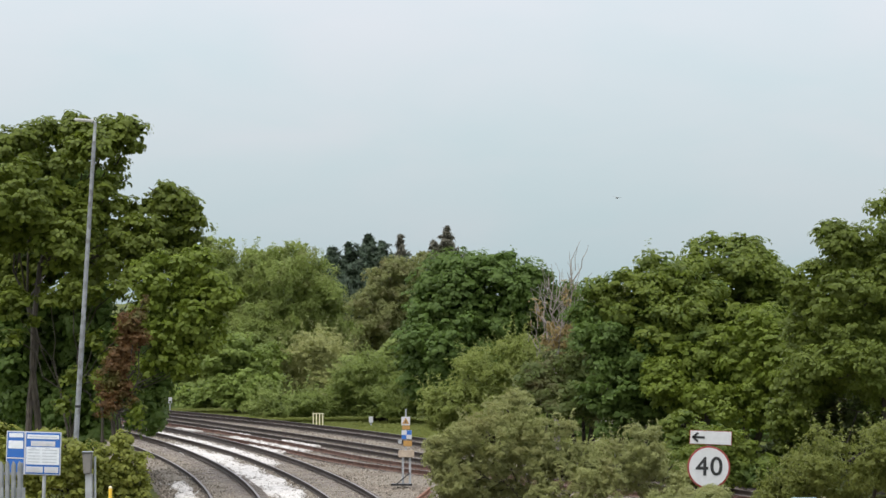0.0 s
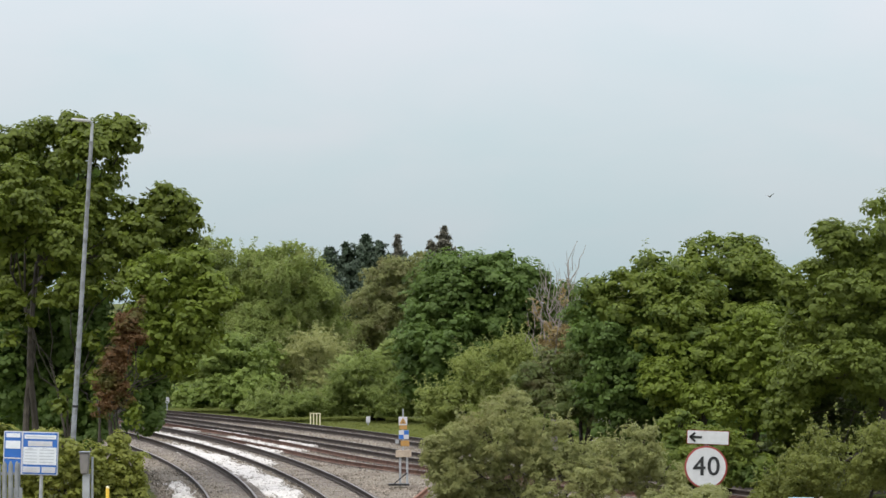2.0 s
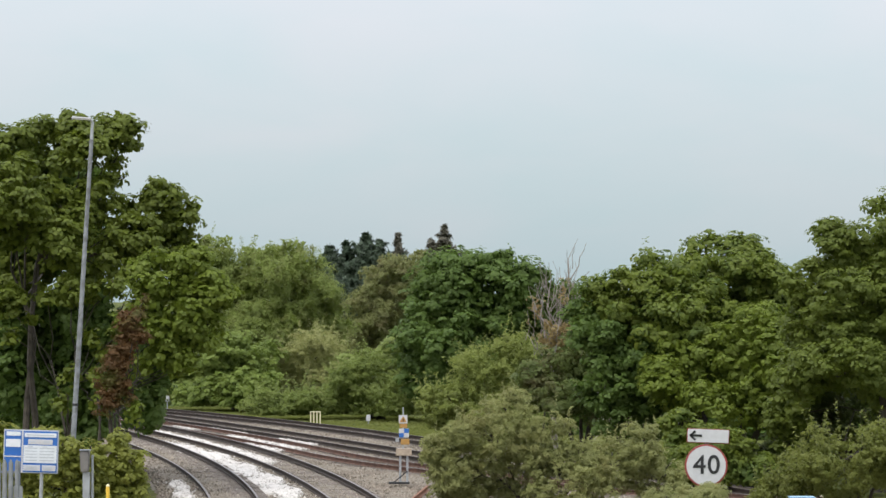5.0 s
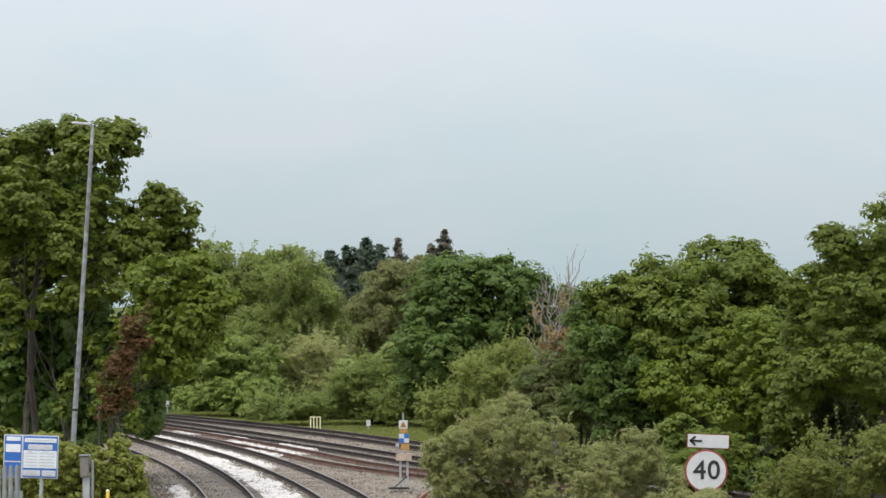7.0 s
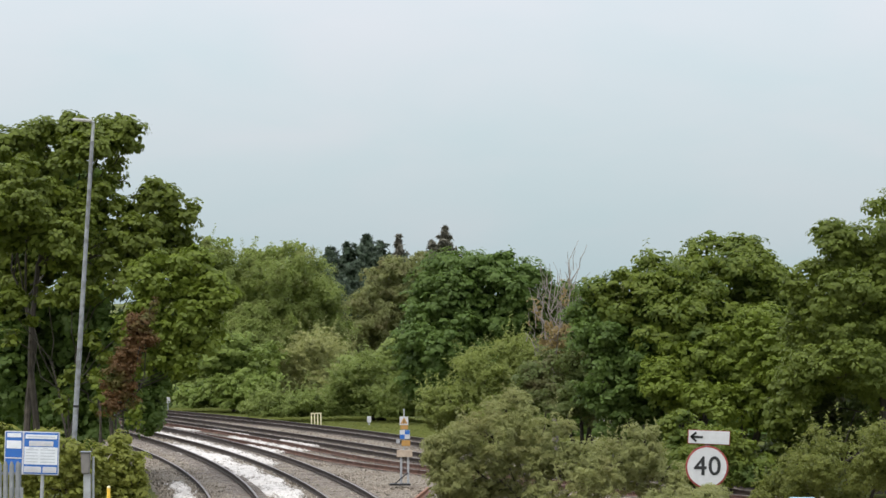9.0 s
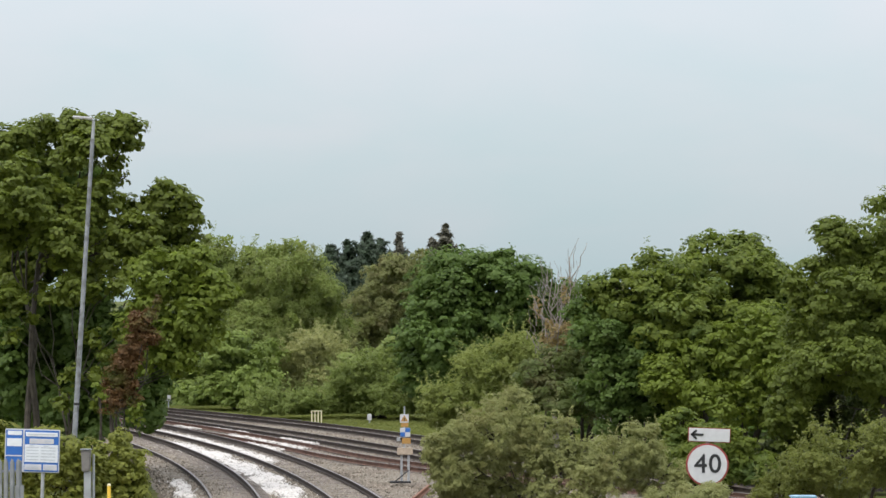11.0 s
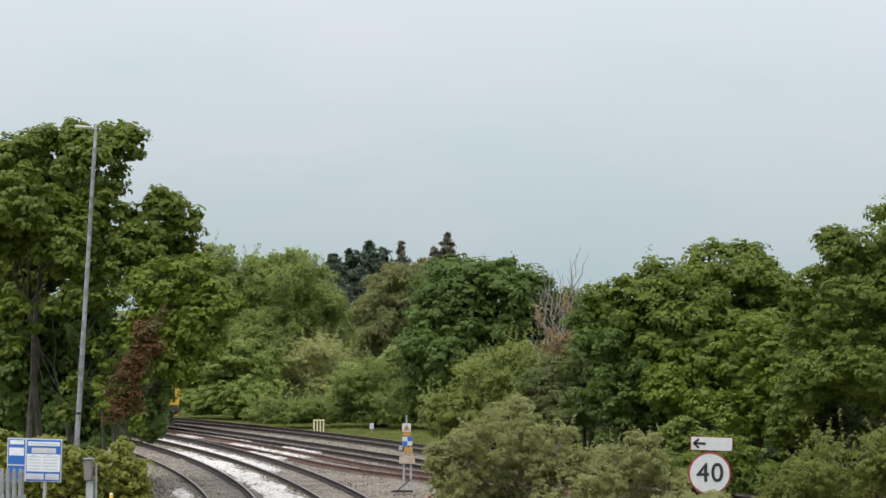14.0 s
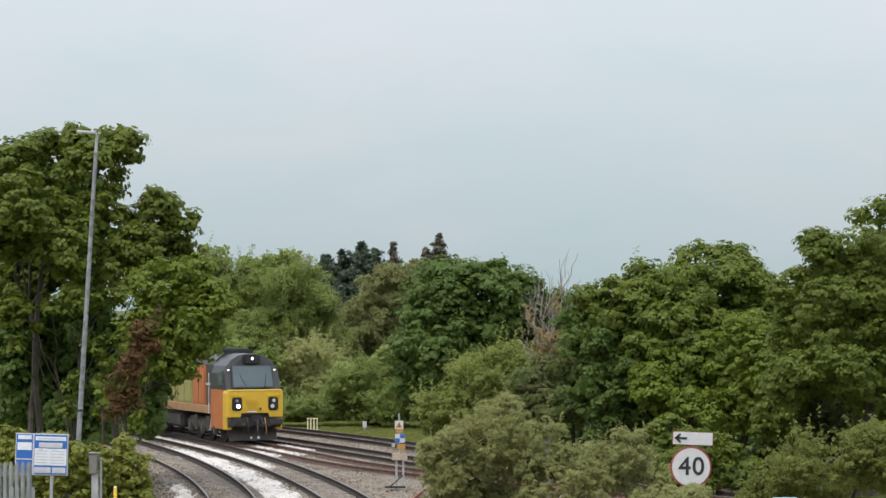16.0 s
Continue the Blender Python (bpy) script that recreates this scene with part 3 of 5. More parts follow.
LOBES_BRIGHT = [(-12.13, 164.0, 2.72, 1.52, 1.52), (-10.67, 164.9, 2.39, 1.26, 1.46), (-11.4, 162.8, 1.07, 1.99, 1.13), (-14.54, 164.6, 0.54, 1.33, 0.8), (-12.89, 163.5, 3.22, 1.33, 1.13), (-13.05, 164.0, 1.07, 1.33, 0.99)]
LOBES_TAN = [(-7.51, 166.0, 2.74, 1.84, 1.74), (-8.18, 167.2, 1.17, 1.61, 1.21), (-6.51, 165.1, 1.33, 1.54, 1.14), (-9.02, 166.4, 2.34, 1.01, 1.34)]
LOBES_OAK = [(1.39, 150.0, 7.37, 2.36, 1.94), (-0.48, 151.0, 7.15, 1.39, 1.58), (3.52, 148.8, 6.94, 1.94, 1.88), (4.97, 150.5, 6.55, 1.09, 1.67), (0.48, 149.0, 4.28, 2.73, 2.12), (-1.27, 150.0, 3.67, 1.39, 1.7), (2.91, 151.5, 4.28, 2.12, 1.82), (-0.58, 149.1, 2.09, 1.52, 0.79), (6.09, 150.6, 5.34, 1.33, 1.33), (6.91, 149.7, 6.09, 0.97, 1.21), (4.88, 150.0, 4.28, 1.21, 1.52)]
LOBES_ROW = [(-4.14, 153.0, 2.0, 1.61, 1.24), (-5.22, 154.1, 1.07, 1.55, 1.11), (-2.91, 151.9, 0.77, 1.85, 1.3), (-1.21, 153.6, 0.77, 1.55, 1.3), (-8.78, 152.3, 0.67, 1.85, 0.68), (-7.08, 153.0, 0.46, 1.39, 0.68), (-4.61, 153.7, 0.27, 0.93, 0.56), (0.49, 152.1, 1.14, 1.55, 1.55)]
LOBES_YELLOW = [(1.9, 127.0, 2.9, 1.59, 1.18), (3.36, 127.8, 3.62, 1.18, 1.18), (1.18, 126.1, 1.31, 1.54, 1.28), (2.98, 127.6, 1.57, 1.54, 1.28), (-0.05, 126.6, 1.52, 1.08, 0.92)]
LOBES_TANTREE = [(5.16, 124.0, 4.7, 0.75, 0.65), (4.21, 124.6, 5.9, 0.35, 0.85), (5.36, 123.5, 6.57, 0.3, 0.88), (5.66, 124.3, 4.25, 0.7, 0.4), (4.71, 123.7, 5.25, 0.35, 0.45), (6.46, 124.0, 4.32, 0.4, 0.35)]
LOBES_MID = [(4.87, 120.0, 3.43, 1.26, 0.97), (6.69, 121.0, 3.02, 1.45, 1.26), (5.24, 119.1, 2.22, 1.45, 0.82), (6.21, 120.5, 4.28, 1.09, 1.21), (4.02, 119.7, 2.58, 0.97, 0.82), (7.66, 120.0, 1.61, 1.7, 0.97)]
LOBES_FRONT = [(-0.1, 86.0, 1.84, 0.45, 0.52), (2.15, 86.6, 2.84, 0.76, 0.8), (1.36, 85.4, 2.32, 0.94, 0.83), (0.38, 86.3, 1.7, 0.8, 0.94), (3.09, 85.7, 2.32, 0.8, 0.87), (1.08, 86.0, 1.18, 1.15, 0.97), (2.45, 87.0, 1.18, 1.32, 1.04), (3.84, 85.2, 1.0, 1.32, 0.9), (5.18, 86.4, 1.35, 0.94, 0.9), (6.15, 85.7, 1.9, 0.66, 0.94), (6.74, 86.0, 0.93, 0.76, 0.76), (0.42, 86.6, 0.76, 0.76, 0.76), (4.27, 85.5, 1.57, 0.69, 0.59)]
LOBES_RIGHT = [(9.35, 114.0, 6.95, 1.85, 1.35), (11.42, 115.3, 7.58, 1.75, 1.43), (7.55, 113.3, 6.58, 1.15, 1.06), (13.04, 114.5, 6.7, 1.27, 1.34), (12.75, 114.0, 7.55, 1.15, 1.0), (13.9, 114.4, 6.9, 0.85, 0.8), (6.47, 113.6, 6.12, 1.06, 1.15), (10.04, 114.0, 5.43, 2.76, 1.66), (12.34, 115.3, 5.32, 1.84, 1.38)]
LOBES_FARRIGHT2 = [(14.76, 105.0, 6.91, 1.7, 1.19), (16.67, 106.4, 5.85, 1.91, 1.4), (14.13, 104.2, 5.0, 1.27, 1.06), (17.73, 105.8, 7.76, 1.91, 1.91), (16.04, 104.3, 4.37, 1.91, 0.93), (17.31, 105.0, 2.25, 1.27, 1.27), (12.96, 105.6, 2.46, 0.85, 1.06)]
LOBES_ROOF = [(14.48, 101.5, 4.24, 1.85, 0.74), (16.53, 102.7, 4.24, 1.64, 0.9), (13.25, 100.9, 3.93, 1.03, 0.74), (17.24, 101.9, 2.6, 1.03, 1.23)]
LOBES_ROOFB = [(15.62, 109.5, 4.05, 1.99, 0.88), (17.83, 110.8, 4.05, 1.77, 0.97), (14.29, 108.7, 3.71, 1.33, 0.88), (18.49, 110.0, 2.05, 1.11, 1.33), (13.29, 109.2, 1.83, 0.88, 1.33)]
LOBES_CANOPY = [(15.34, 114.0, 5.09, 1.84, 1.38), (17.41, 115.5, 5.09, 2.07, 1.52), (19.25, 112.8, 5.09, 2.07, 1.84), (16.49, 115.0, 3.71, 2.3, 0.69), (19.25, 113.5, 2.55, 1.38, 1.84)]
LOBES_RIGHTLOW = [(12.19, 110.5, 4.69, 1.79, 1.34), (10.18, 111.9, 3.8, 1.9, 1.25), (13.08, 109.6, 3.57, 1.56, 1.25), (9.17, 111.0, 2.91, 1.23, 1.0), (11.3, 109.9, 2.35, 1.67, 0.98), (13.97, 110.5, 2.68, 0.76, 0.8)]
LOBES_RIGHTDARK = [(7.47, 113.5, 4.52, 1.72, 1.42), (8.39, 114.7, 2.57, 1.72, 1.26), (6.37, 112.9, 4.64, 1.01, 1.38), (6.03, 113.9, 5.55, 0.92, 1.01), (7.02, 113.0, 3.03, 1.38, 1.15), (7.36, 113.5, 1.54, 1.38, 0.92), (8.51, 114.3, 1.31, 1.15, 0.83)]
LOBES_FARRIGHT = [(13.74, 98.0, 8.44, 0.91, 0.83), (14.97, 98.8, 8.28, 1.09, 1.15), (16.35, 97.2, 9.37, 1.39, 1.19), (13.09, 98.4, 6.9, 1.03, 0.91), (14.57, 97.4, 6.21, 1.68, 1.31), (16.35, 98.0, 6.7, 1.78, 2.18), (13.09, 98.9, 5.22, 1.19, 1.15), (14.27, 96.9, 4.32, 1.78, 0.87), (15.96, 98.6, 3.93, 1.39, 1.19), (12.59, 97.7, 3.83, 0.91, 0.87)]
LOBES_LOWRIGHT = [(10.99, 76.0, 2.06, 1.46, 0.95), (9.84, 76.6, 1.66, 0.84, 0.71), (11.99, 75.3, 2.32, 1.15, 0.95), (9.23, 76.3, 1.3, 0.61, 0.43), (13.14, 75.5, 2.4, 1.38, 1.07)]
LOBES_SIGNBUSH = [(9.23, 97.0, 1.12, 1.29, 1.14), (8.31, 97.6, 1.9, 0.71, 0.67), (10.03, 96.5, 0.92, 0.59, 1.02), (8.54, 97.5, 0.23, 1.18, 0.98), (10.9, 96.7, 0.47, 0.74, 0.78)]
LOBES_HEDGE = [(-9.22, 72.0, 2.16, 0.67, 0.81), (-8.47, 72.6, 2.31, 0.61, 0.76), (-9.66, 71.5, 2.51, 0.52, 0.58), (-8.06, 72.3, 1.75, 0.38, 0.87), (-9.95, 71.7, 1.61, 0.87, 0.73), (-11.55, 72.0, 2.63, 0.58, 0.64), (-8.64, 72.6, 1.46, 0.87, 0.73), (-10.97, 71.5, 1.9, 0.73, 0.87), (-10.39, 72.3, 2.63, 0.58, 0.52), (-12.28, 71.7, 1.9, 0.87, 0.87)]
LOBES_LFRONT = [(-8.51, 95.5, 7.43, 0.77, 0.77), (-7.74, 95.5, 6.78, 0.69, 0.69), (-8.8, 95.5, 6.14, 0.93, 0.93), (-9.57, 95.5, 5.31, 0.81, 0.81), (-8.18, 95.5, 5.56, 0.69, 0.69), (-9.18, 95.5, 4.5, 0.66, 0.66), (-10.11, 95.5, 6.33, 0.66, 0.66), (-9.67, 95.5, 7.2, 0.85, 0.85), (-10.63, 95.5, 5.47, 0.58, 0.58), (-10.82, 95.5, 3.54, 0.5, 0.5), (-11.5, 95.5, 3.34, 0.46, 0.46), (-10.54, 95.5, 2.67, 0.42, 0.42), (-8.8, 95.5, 5.08, 0.58, 0.58), (-10.25, 95.5, 4.11, 0.46, 0.46), (-8.18, 95.5, 5.04, 0.58, 0.52), (-8.68, 95.2, 4.22, 0.46, 0.42)]
LOBES_SPRIGS = [(-13.74, 97, 6.58, 0.47, 0.47), (-12.89, 97, 6.78, 0.51, 0.51), (-12.11, 97, 6.58, 0.39, 0.39), (-12.17, 97, 5.09, 0.43, 0.43), (-12.89, 97, 3.84, 0.39, 0.39), (-12.11, 97, 3.84, 0.33, 0.33), (-13.21, 97, 2.86, 0.43, 0.43), (-11.95, 97, 2.74, 0.39, 0.39), (-11.25, 97, 5.21, 0.31, 0.31), (-15.05, 97, 6.43, 0.51, 0.51), (-14.97, 97, 5.17, 0.39, 0.39), (-11.39, 97, 6.82, 0.47, 0.47), (-14.23, 97, 5.74, 0.35, 0.35), (-11.68, 97, 4.47, 0.31, 0.31)]
LOBES_SKIRT = [(-10.59, 101, 3.35, 0.69, 0.69), (-10.79, 101, 2.29, 0.69, 0.69), (-11.24, 101, 3.15, 0.9, 0.9), (-10.18, 101, 4.37, 0.82, 0.82), (-10.36, 101, 2.44, 0.45, 0.45), (-10.02, 101, 5.19, 0.82, 0.82)]
LOBES_VINE = [(-9.58, 93, 6.4, 0.18, 0.19), (-9.85, 93, 6.02, 0.3, 0.32), (-10.11, 93, 5.69, 0.4, 0.43), (-9.92, 93, 5.22, 0.37, 0.39), (-10.41, 93, 4.9, 0.37, 0.39), (-10.6, 93, 4.46, 0.43, 0.47), (-10.79, 93, 4.03, 0.43, 0.47), (-10.6, 93, 3.62, 0.37, 0.39), (-10.96, 93, 3.24, 0.4, 0.43), (-10.26, 93, 3.17, 0.28, 0.3), (-11.11, 93, 2.77, 0.32, 0.34), (-11.29, 93, 3.62, 0.2, 0.22)]

# ---- trees and shrubs ----
left_tree = tree("broadleaf_tree", "tall dense green tree beside the lamp post", "tree", 11, LOBES_LEFT, LEAF_ASH, (-14.6, 100.0), leaf=0.132, clump=0.46, stems=2, thick=0.12, loose=(6, 7, 8))
# added crown in darker oak leaves: deepens the shade inside the tall tree
tree("broadleaf_tree", "darker tree added for the shaded inside of the tall tree", "tree", 40, LOBES_LEFT_BACK, LEAF_OAK, (-13.4, 108.5), leaf=0.17, clump=0.6, fill=2.6, thick=0.12)
left_boughs = [o for o in left_tree.children if o.name.startswith("bough")]
tree("broadleaf_tree", "dark green trees in the shade behind the tall tree", "tree", 12, LOBES_BEHIND_L, LEAF_OAK, (-21, 135), leaf=0.173, clump=0.9)
tree("willow_tree", "broad soft green tree behind the railway", "tree", 13, LOBES_WILLOW, LEAF_WILLOW, (-11, 180), slim=0.3, leaf=0.115, clump=0.7, drop=0.8)
tree("broadleaf_tree", "dull olive-brown tree in the wood", "tree", 14, LOBES_OLIVE, LEAF_OLIVE, (-3.5, 198), slim=0.3, leaf=0.127, clump=0.6, drop=0.5)
tree("shrub", "bright green shrub on the grass bank", "shrub", 15, LOBES_BRIGHT, LEAF_BRIGHT, (-12, 164), leaf=0.13, clump=0.55, thick=0.1, stems=3)
tree("shrub", "pale tan-green shrub behind the track", "shrub", 16, LOBES_TAN, LEAF_TAN, (-7.6, 166), slim=0.3, leaf=0.087, clump=0.4, thick=0.08, stems=4)
tree("oak_tree", "dense dark green oak behind the tracks", "tree", 17, LOBES_OAK, LEAF_OAK, (1.5, 150), leaf=0.15, clump=0.58, thick=0.35)
tree("shrub", "row of grey-green shrubs along the grass bank", "shrub", 18, LOBES_ROW, LEAF_ROW, (-3.5, 153), slim=0.3, leaf=0.092, clump=0.45, thick=0.07, stems=5)
tree("shrub", "yellow-green shrub beside the far track", "shrub", 19, LOBES_YELLOW, LEAF_YELLOW, (2.2, 127), slim=0.3, leaf=0.081, clump=0.42, thick=0.08, stems=4)
dead_tree = tree("half_dead_tree", "half dead tree with dry tan leaves", "tree", 20, LOBES_TANTREE, LEAF_DRY, (4.95, 124), leaf=0.075, clump=0.45, fill=0.5, thick=0.14, bark=DRY_WOOD)
tree("shrub", "tangled dull green and brown shrubs", "shrub", 21, LOBES_MID, LEAF_MID, (6, 120), leaf=0.087, clump=0.45, thick=0.09, stems=4)
tree("broadleaf_tree", "large spreading green tree beside the railway", "tree", 22, LOBES_RIGHT, LEAF_RIGHT, (10.2, 114.3), leaf=0.118, clump=0.5, thick=0.3, stems=2)
tree("broadleaf_tree", "low spreading tree with fresh yellow-green leaves", "tree", 34, LOBES_RIGHTLOW, LEAF_LIME, (12, 110.5), leaf=0.118, clump=0.46, thick=0.14, stems=2)
tree("broadleaf_tree", "dark tangled tree beside the half dead one", "tree", 35, LOBES_RIGHTDARK, LEAF_OAK, (7.4, 113.5), leaf=0.115, clump=0.46, thick=0.14, stems=2)
tree("broadleaf_tree", "tall olive-green tree overhanging the shrubs", "tree", 23, LOBES_FARRIGHT, LEAF_FAR_RIGHT, (15.4, 98.2), leaf=0.105, clump=0.42, thick=0.25)
# added tree, trunk out of view: roof and wall lobes keep light from the hollow
tree("broadleaf_tree", "olive-green tree added behind, its low canopy shading the hollow", "tree", 33, LOBES_FARRIGHT2 + LOBES_CANOPY + LOBES_ROOF + LOBES_ROOFB, LEAF_FAR_RIGHT, (18.6, 109), leaf=0.14, clump=0.5, fill=1.7, thick=0.06)
tree("shrub", "climbing green shrub behind the speed sign", "shrub", 24, LOBES_SIGNBUSH, LEAF_RIGHT, (9, 97), leaf=0.1, clump=0.4, thick=0.07, stems=4)
tree("shrub", "rounded yellow-green shrub below the tree", "shrub", 25, LOBES_LOWRIGHT, LEAF_BUSH, (11.2, 76), slim=0.36, leaf=0.06, clump=0.3, thick=0.06, stems=5)
tree("shrub", "wild grey-green shrub between the tracks", "shrub", 26, LOBES_FRONT, LEAF_GREY, (3, 86), leaf=0.060, clump=0.30, thick=0.05, stems=7, slim=0.26)
tree("hedge", "yellow-green hedge behind the notice board", "hedge", 27, LOBES_HEDGE, LEAF_HEDGE, (-9.3, 72), leaf=0.075, clump=0.27, thick=0.04, stems=6)
tree("broadleaf_tree", "smaller yellow-green tree below the tall one", "tree", 36, LOBES_LFRONT, LEAF_LIME, (-11.5, 95.5), leaf=0.125, clump=0.42, thick=0.045, stems=3)
tree("broadleaf_tree", "young tree with sparse bright leaves in the shade", "tree", 38, LOBES_SPRIGS, LEAF_ASH, (-13.0, 97.6), leaf=0.13, clump=0.36, thick=0.05, stems=3)
# darker oak leaf colour gives the shade low down beside the track
tree("broadleaf_tree", "oak-green tree added for the tall tree's shaded lower part", "tree", 39, LOBES_SKIRT, LEAF_OAK, (-11.5, 98.5), leaf=0.12, clump=0.42, thick=0.05, stems=2)
vine = tree("creeper", "rust-brown creeper beside the tall tree", "creeper", 28, LOBES_VINE, LEAF_RUST, (-10.9, 93), leaf=0.067, clump=0.24, fill=1.3, thick=0.03)
tree("shrub", "dark shaded shrubs below the overhanging tree", "shrub", 29, LOBES_HOLLOW, LEAF_MID, (17, 116), leaf=0.115, clump=0.5, thick=0.08, stems=4)
tree("shrub", "small grey-green weeds around the sign post", "shrub", 30, LOBES_SIGNGRASS, LEAF_GREY, (4.8, 57.5), leaf=0.035, clump=0.2, thick=0.02, stems=4, ground=0.0)


def conifer(label, seed, at, height, wide, material, bare=0.25):
    """A spruce: a straight trunk and whorls of rising, ragged boughs of needles."""
    rng = np.random.default_rng(seed)
    t = thing("conifer_tree", label, "tree", at, group="conifers in the wood")
    part("trunk", rodded((0, 0, -0.3), (0, 0, height * 0.97), 0.22, 0.03, 8), BARK, t)
    centre, normal = [], []
    z = height * bare
    while z < height:
        k = 1 - (z - height * bare) / (height * (1 - bare))
        reach = 0.05 + 1.55 * wide * k ** 1.1 * rng.uniform(0.75, 1.15)
        for b in range(8):
            a = rng.uniform(0, 2 * math.pi)
            long = reach * rng.uniform(0.35, 1.35)
            n = int(16 + 46 * long)
            s = rng.uniform(0.1, 1, n)
            wob = rng.normal(0, 0.06 + 0.05 * long * (1 - s[:, None]), (n, 3))
            rise = 0.5 * long * s ** 1.5
            centre.append(np.stack([np.cos(a) * long * s, np.sin(a) * long * s, z + rise - 0.1 * s], 1) + wob)
            normal.append(np.tile((np.cos(a) * 0.6, np.sin(a) * 0.6, 0.7), (n, 1)))
        z += 0.42
    co = leaf_blades(rng, np.concatenate(centre), np.concatenate(normal), np.full(sum(len(c) for c in centre), 0.2), 0.25)
    crown = new("crown", leaf_mesh("crown", co, material))
    crown.parent = t
    return t


conifer("dark blue-green conifer rising above the wood", 31, (-9.3, 232, -0.4), 11.2, 4.2, NEEDLE)
conifer("dark blue-green conifer rising above the wood", 32, (-7.9, 230, -0.4), 11.3, 4.2, NEEDLE)
conifer("tall dark conifer with upswept branches", 33, (-6.3, 231, -0.4), 12.1, 5.2, NEEDLE)
conifer("dark conifer with upswept branches", 34, (-5.2, 229, -0.4), 11.6, 4.6, NEEDLE)
conifer("slender grey-green spruce with a pointed top", 35, (-3.6, 228, -0.4), 12.0, 2.1, NEEDLE_GREY)
conifer("grey-brown spruce with a ragged top", 36, (0.2, 226, -0.4), 12.6, 3.2, NEEDLE_GREY)
conifer("short grey-brown spruce beside the taller one", 37, (-0.9, 228, -0.4), 11.6, 2.3, NEEDLE_GREY)

# bare dead boughs standing out of the half dead tree
rng = np.random.default_rng(41)
for foot, tip, r in (((5.02, 124.0, 3.67), (6.01, 124.0, 9.07), 0.05), ((5.68, 124.0, 7.27), (6.39, 124.2, 8.88), 0.03), ((5.63, 124.0, 6.98), (5.54, 124.0, 8.59), 0.025),
                     ((5.59, 124.0, 6.79), (6.53, 123.8, 7.65), 0.025), ((4.83, 124.0, 4.62), (4.73, 124.0, 8.03), 0.04), ((4.78, 124.0, 6.51), (4.36, 124.0, 7.93), 0.022),
                     ((4.73, 124.0, 4.33), (3.79, 123.6, 6.98), 0.035), ((4.92, 124.0, 4.52), (5.21, 124.0, 7.84), 0.03), ((5.78, 124.0, 7.74), (5.87, 124.0, 8.78), 0.02),
                     ((4.9, 124, 3.6), (4.15, 123.4, 6.9), 0.04), ((4.6, 124, 3.4), (5.5, 123.3, 6.6), 0.035), ((5.6, 123.8, 4.0), (4.4, 123.2, 5.6), 0.03), ((5.0, 123.5, 4.0), (5.2, 123.0, 6.9), 0.03)):
    bm = bmesh.new()
    limb(bm, Vector(foot) - Vector((4.95, 124, 0)), Vector(tip) - Vector((4.95, 124, 0)), r, 0.008, rng, 5, 0.03)
    part("dead_bough", bm, DRY_WOOD, dead_tree, "bare grey dead branch")
bm = bmesh.new()
for _ in range(90):
    foot = Vector((rng.normal(0.35, 0.55), rng.normal(0, 0.3), rng.uniform(3.8, 7.0)))
    limb(bm, foot, foot + Vector((rng.normal(0.0, 0.45), rng.normal(-0.1, 0.2), rng.uniform(0.5, 1.5))), 0.018, 0.006, rng, 3, 0.06)
twigs = part("dead_twig", bm, DRY_WOOD, dead_tree, "fine bare grey twigs")
twigs["kind"] = "stuff"


# a heap of pale dead branches in the tangle
heap = thing("brush_pile", "heap of pale dead branches among the shrubs", "branches", (6.95, 117.6, GROUND_Z))
rng = np.random.default_rng(43)
for k in range(26):
    foot = Vector((rng.normal(0, 0.35), rng.normal(0, 0.2), rng.uniform(0.0, 3.2)))
    limb_mesh = limb(bmesh.new(), foot, foot + Vector((rng.normal(0, 0.5), rng.normal(-0.1, 0.3), rng.uniform(0.1, 0.9))), 0.035, 0.01, rng, 3, 0.08)
    part("branch", limb_mesh, PALE_WOOD, heap)


def thicket(name, label, seed, x0, x1, y, depth, height, material, n, leaf):
    """A far mass of leaves that nobody could count."""
    rng = np.random.default_rng(seed)
    x = rng.uniform(x0, x1, n)
    top = height * (0.72 + 0.2 * np.sin(x * 0.5 + seed) + 0.1 * np.sin(x * 1.7))
    z = GROUND_Z + top * rng.random(n) ** 0.7
    c = np.stack([x, y + rng.uniform(-depth, depth, n) * (1 - 0.5 * z / height), z], 1)
    ob = new(name, leaf_mesh(name, leaf_blades(rng, c, np.tile((0, -0.4, 0.7), (n, 1)), np.full(n, leaf)), material))
    return tagged(ob, label, "woodland", kind="stuff")


thicket("far_woods", "far mixed wood behind the railway", 51, -34, 46, 245, 3.0, 8.2, LEAF_OLIVE, 42000, 0.4)
thicket("far_woods", "undergrowth in the shade below the trees", 52, 3, 34, 137, 1.6, 5.6, LEAF_OAK, 30000, 0.3)
thicket("far_woods", "undergrowth behind the grass bank", 53, -18, 6, 172, 1.5, 4.6, LEAF_ROW, 24000, 0.26)

# tufts of grass along the bank beyond the farthest track
rng = np.random.default_rng(61)
n = 36000
gy = rng.uniform(112, 170, n)
gx = np.array([way5(v) for v in gy]) + 2.2 + rng.random(n) ** 1.2 * 10
c = np.stack([gx, gy, GROUND_Z + rng.uniform(0.0, 0.22, n)], 1)
grass = new("grass_tufts", leaf_mesh("grass_tufts", leaf_blades(rng, c, np.tile((0, -0.9, 0.3), (n, 1)), np.full(n, 0.15)), LEAF_BUSH))
tagged(grass, "long green grass along the bank", "grass", kind="stuff")

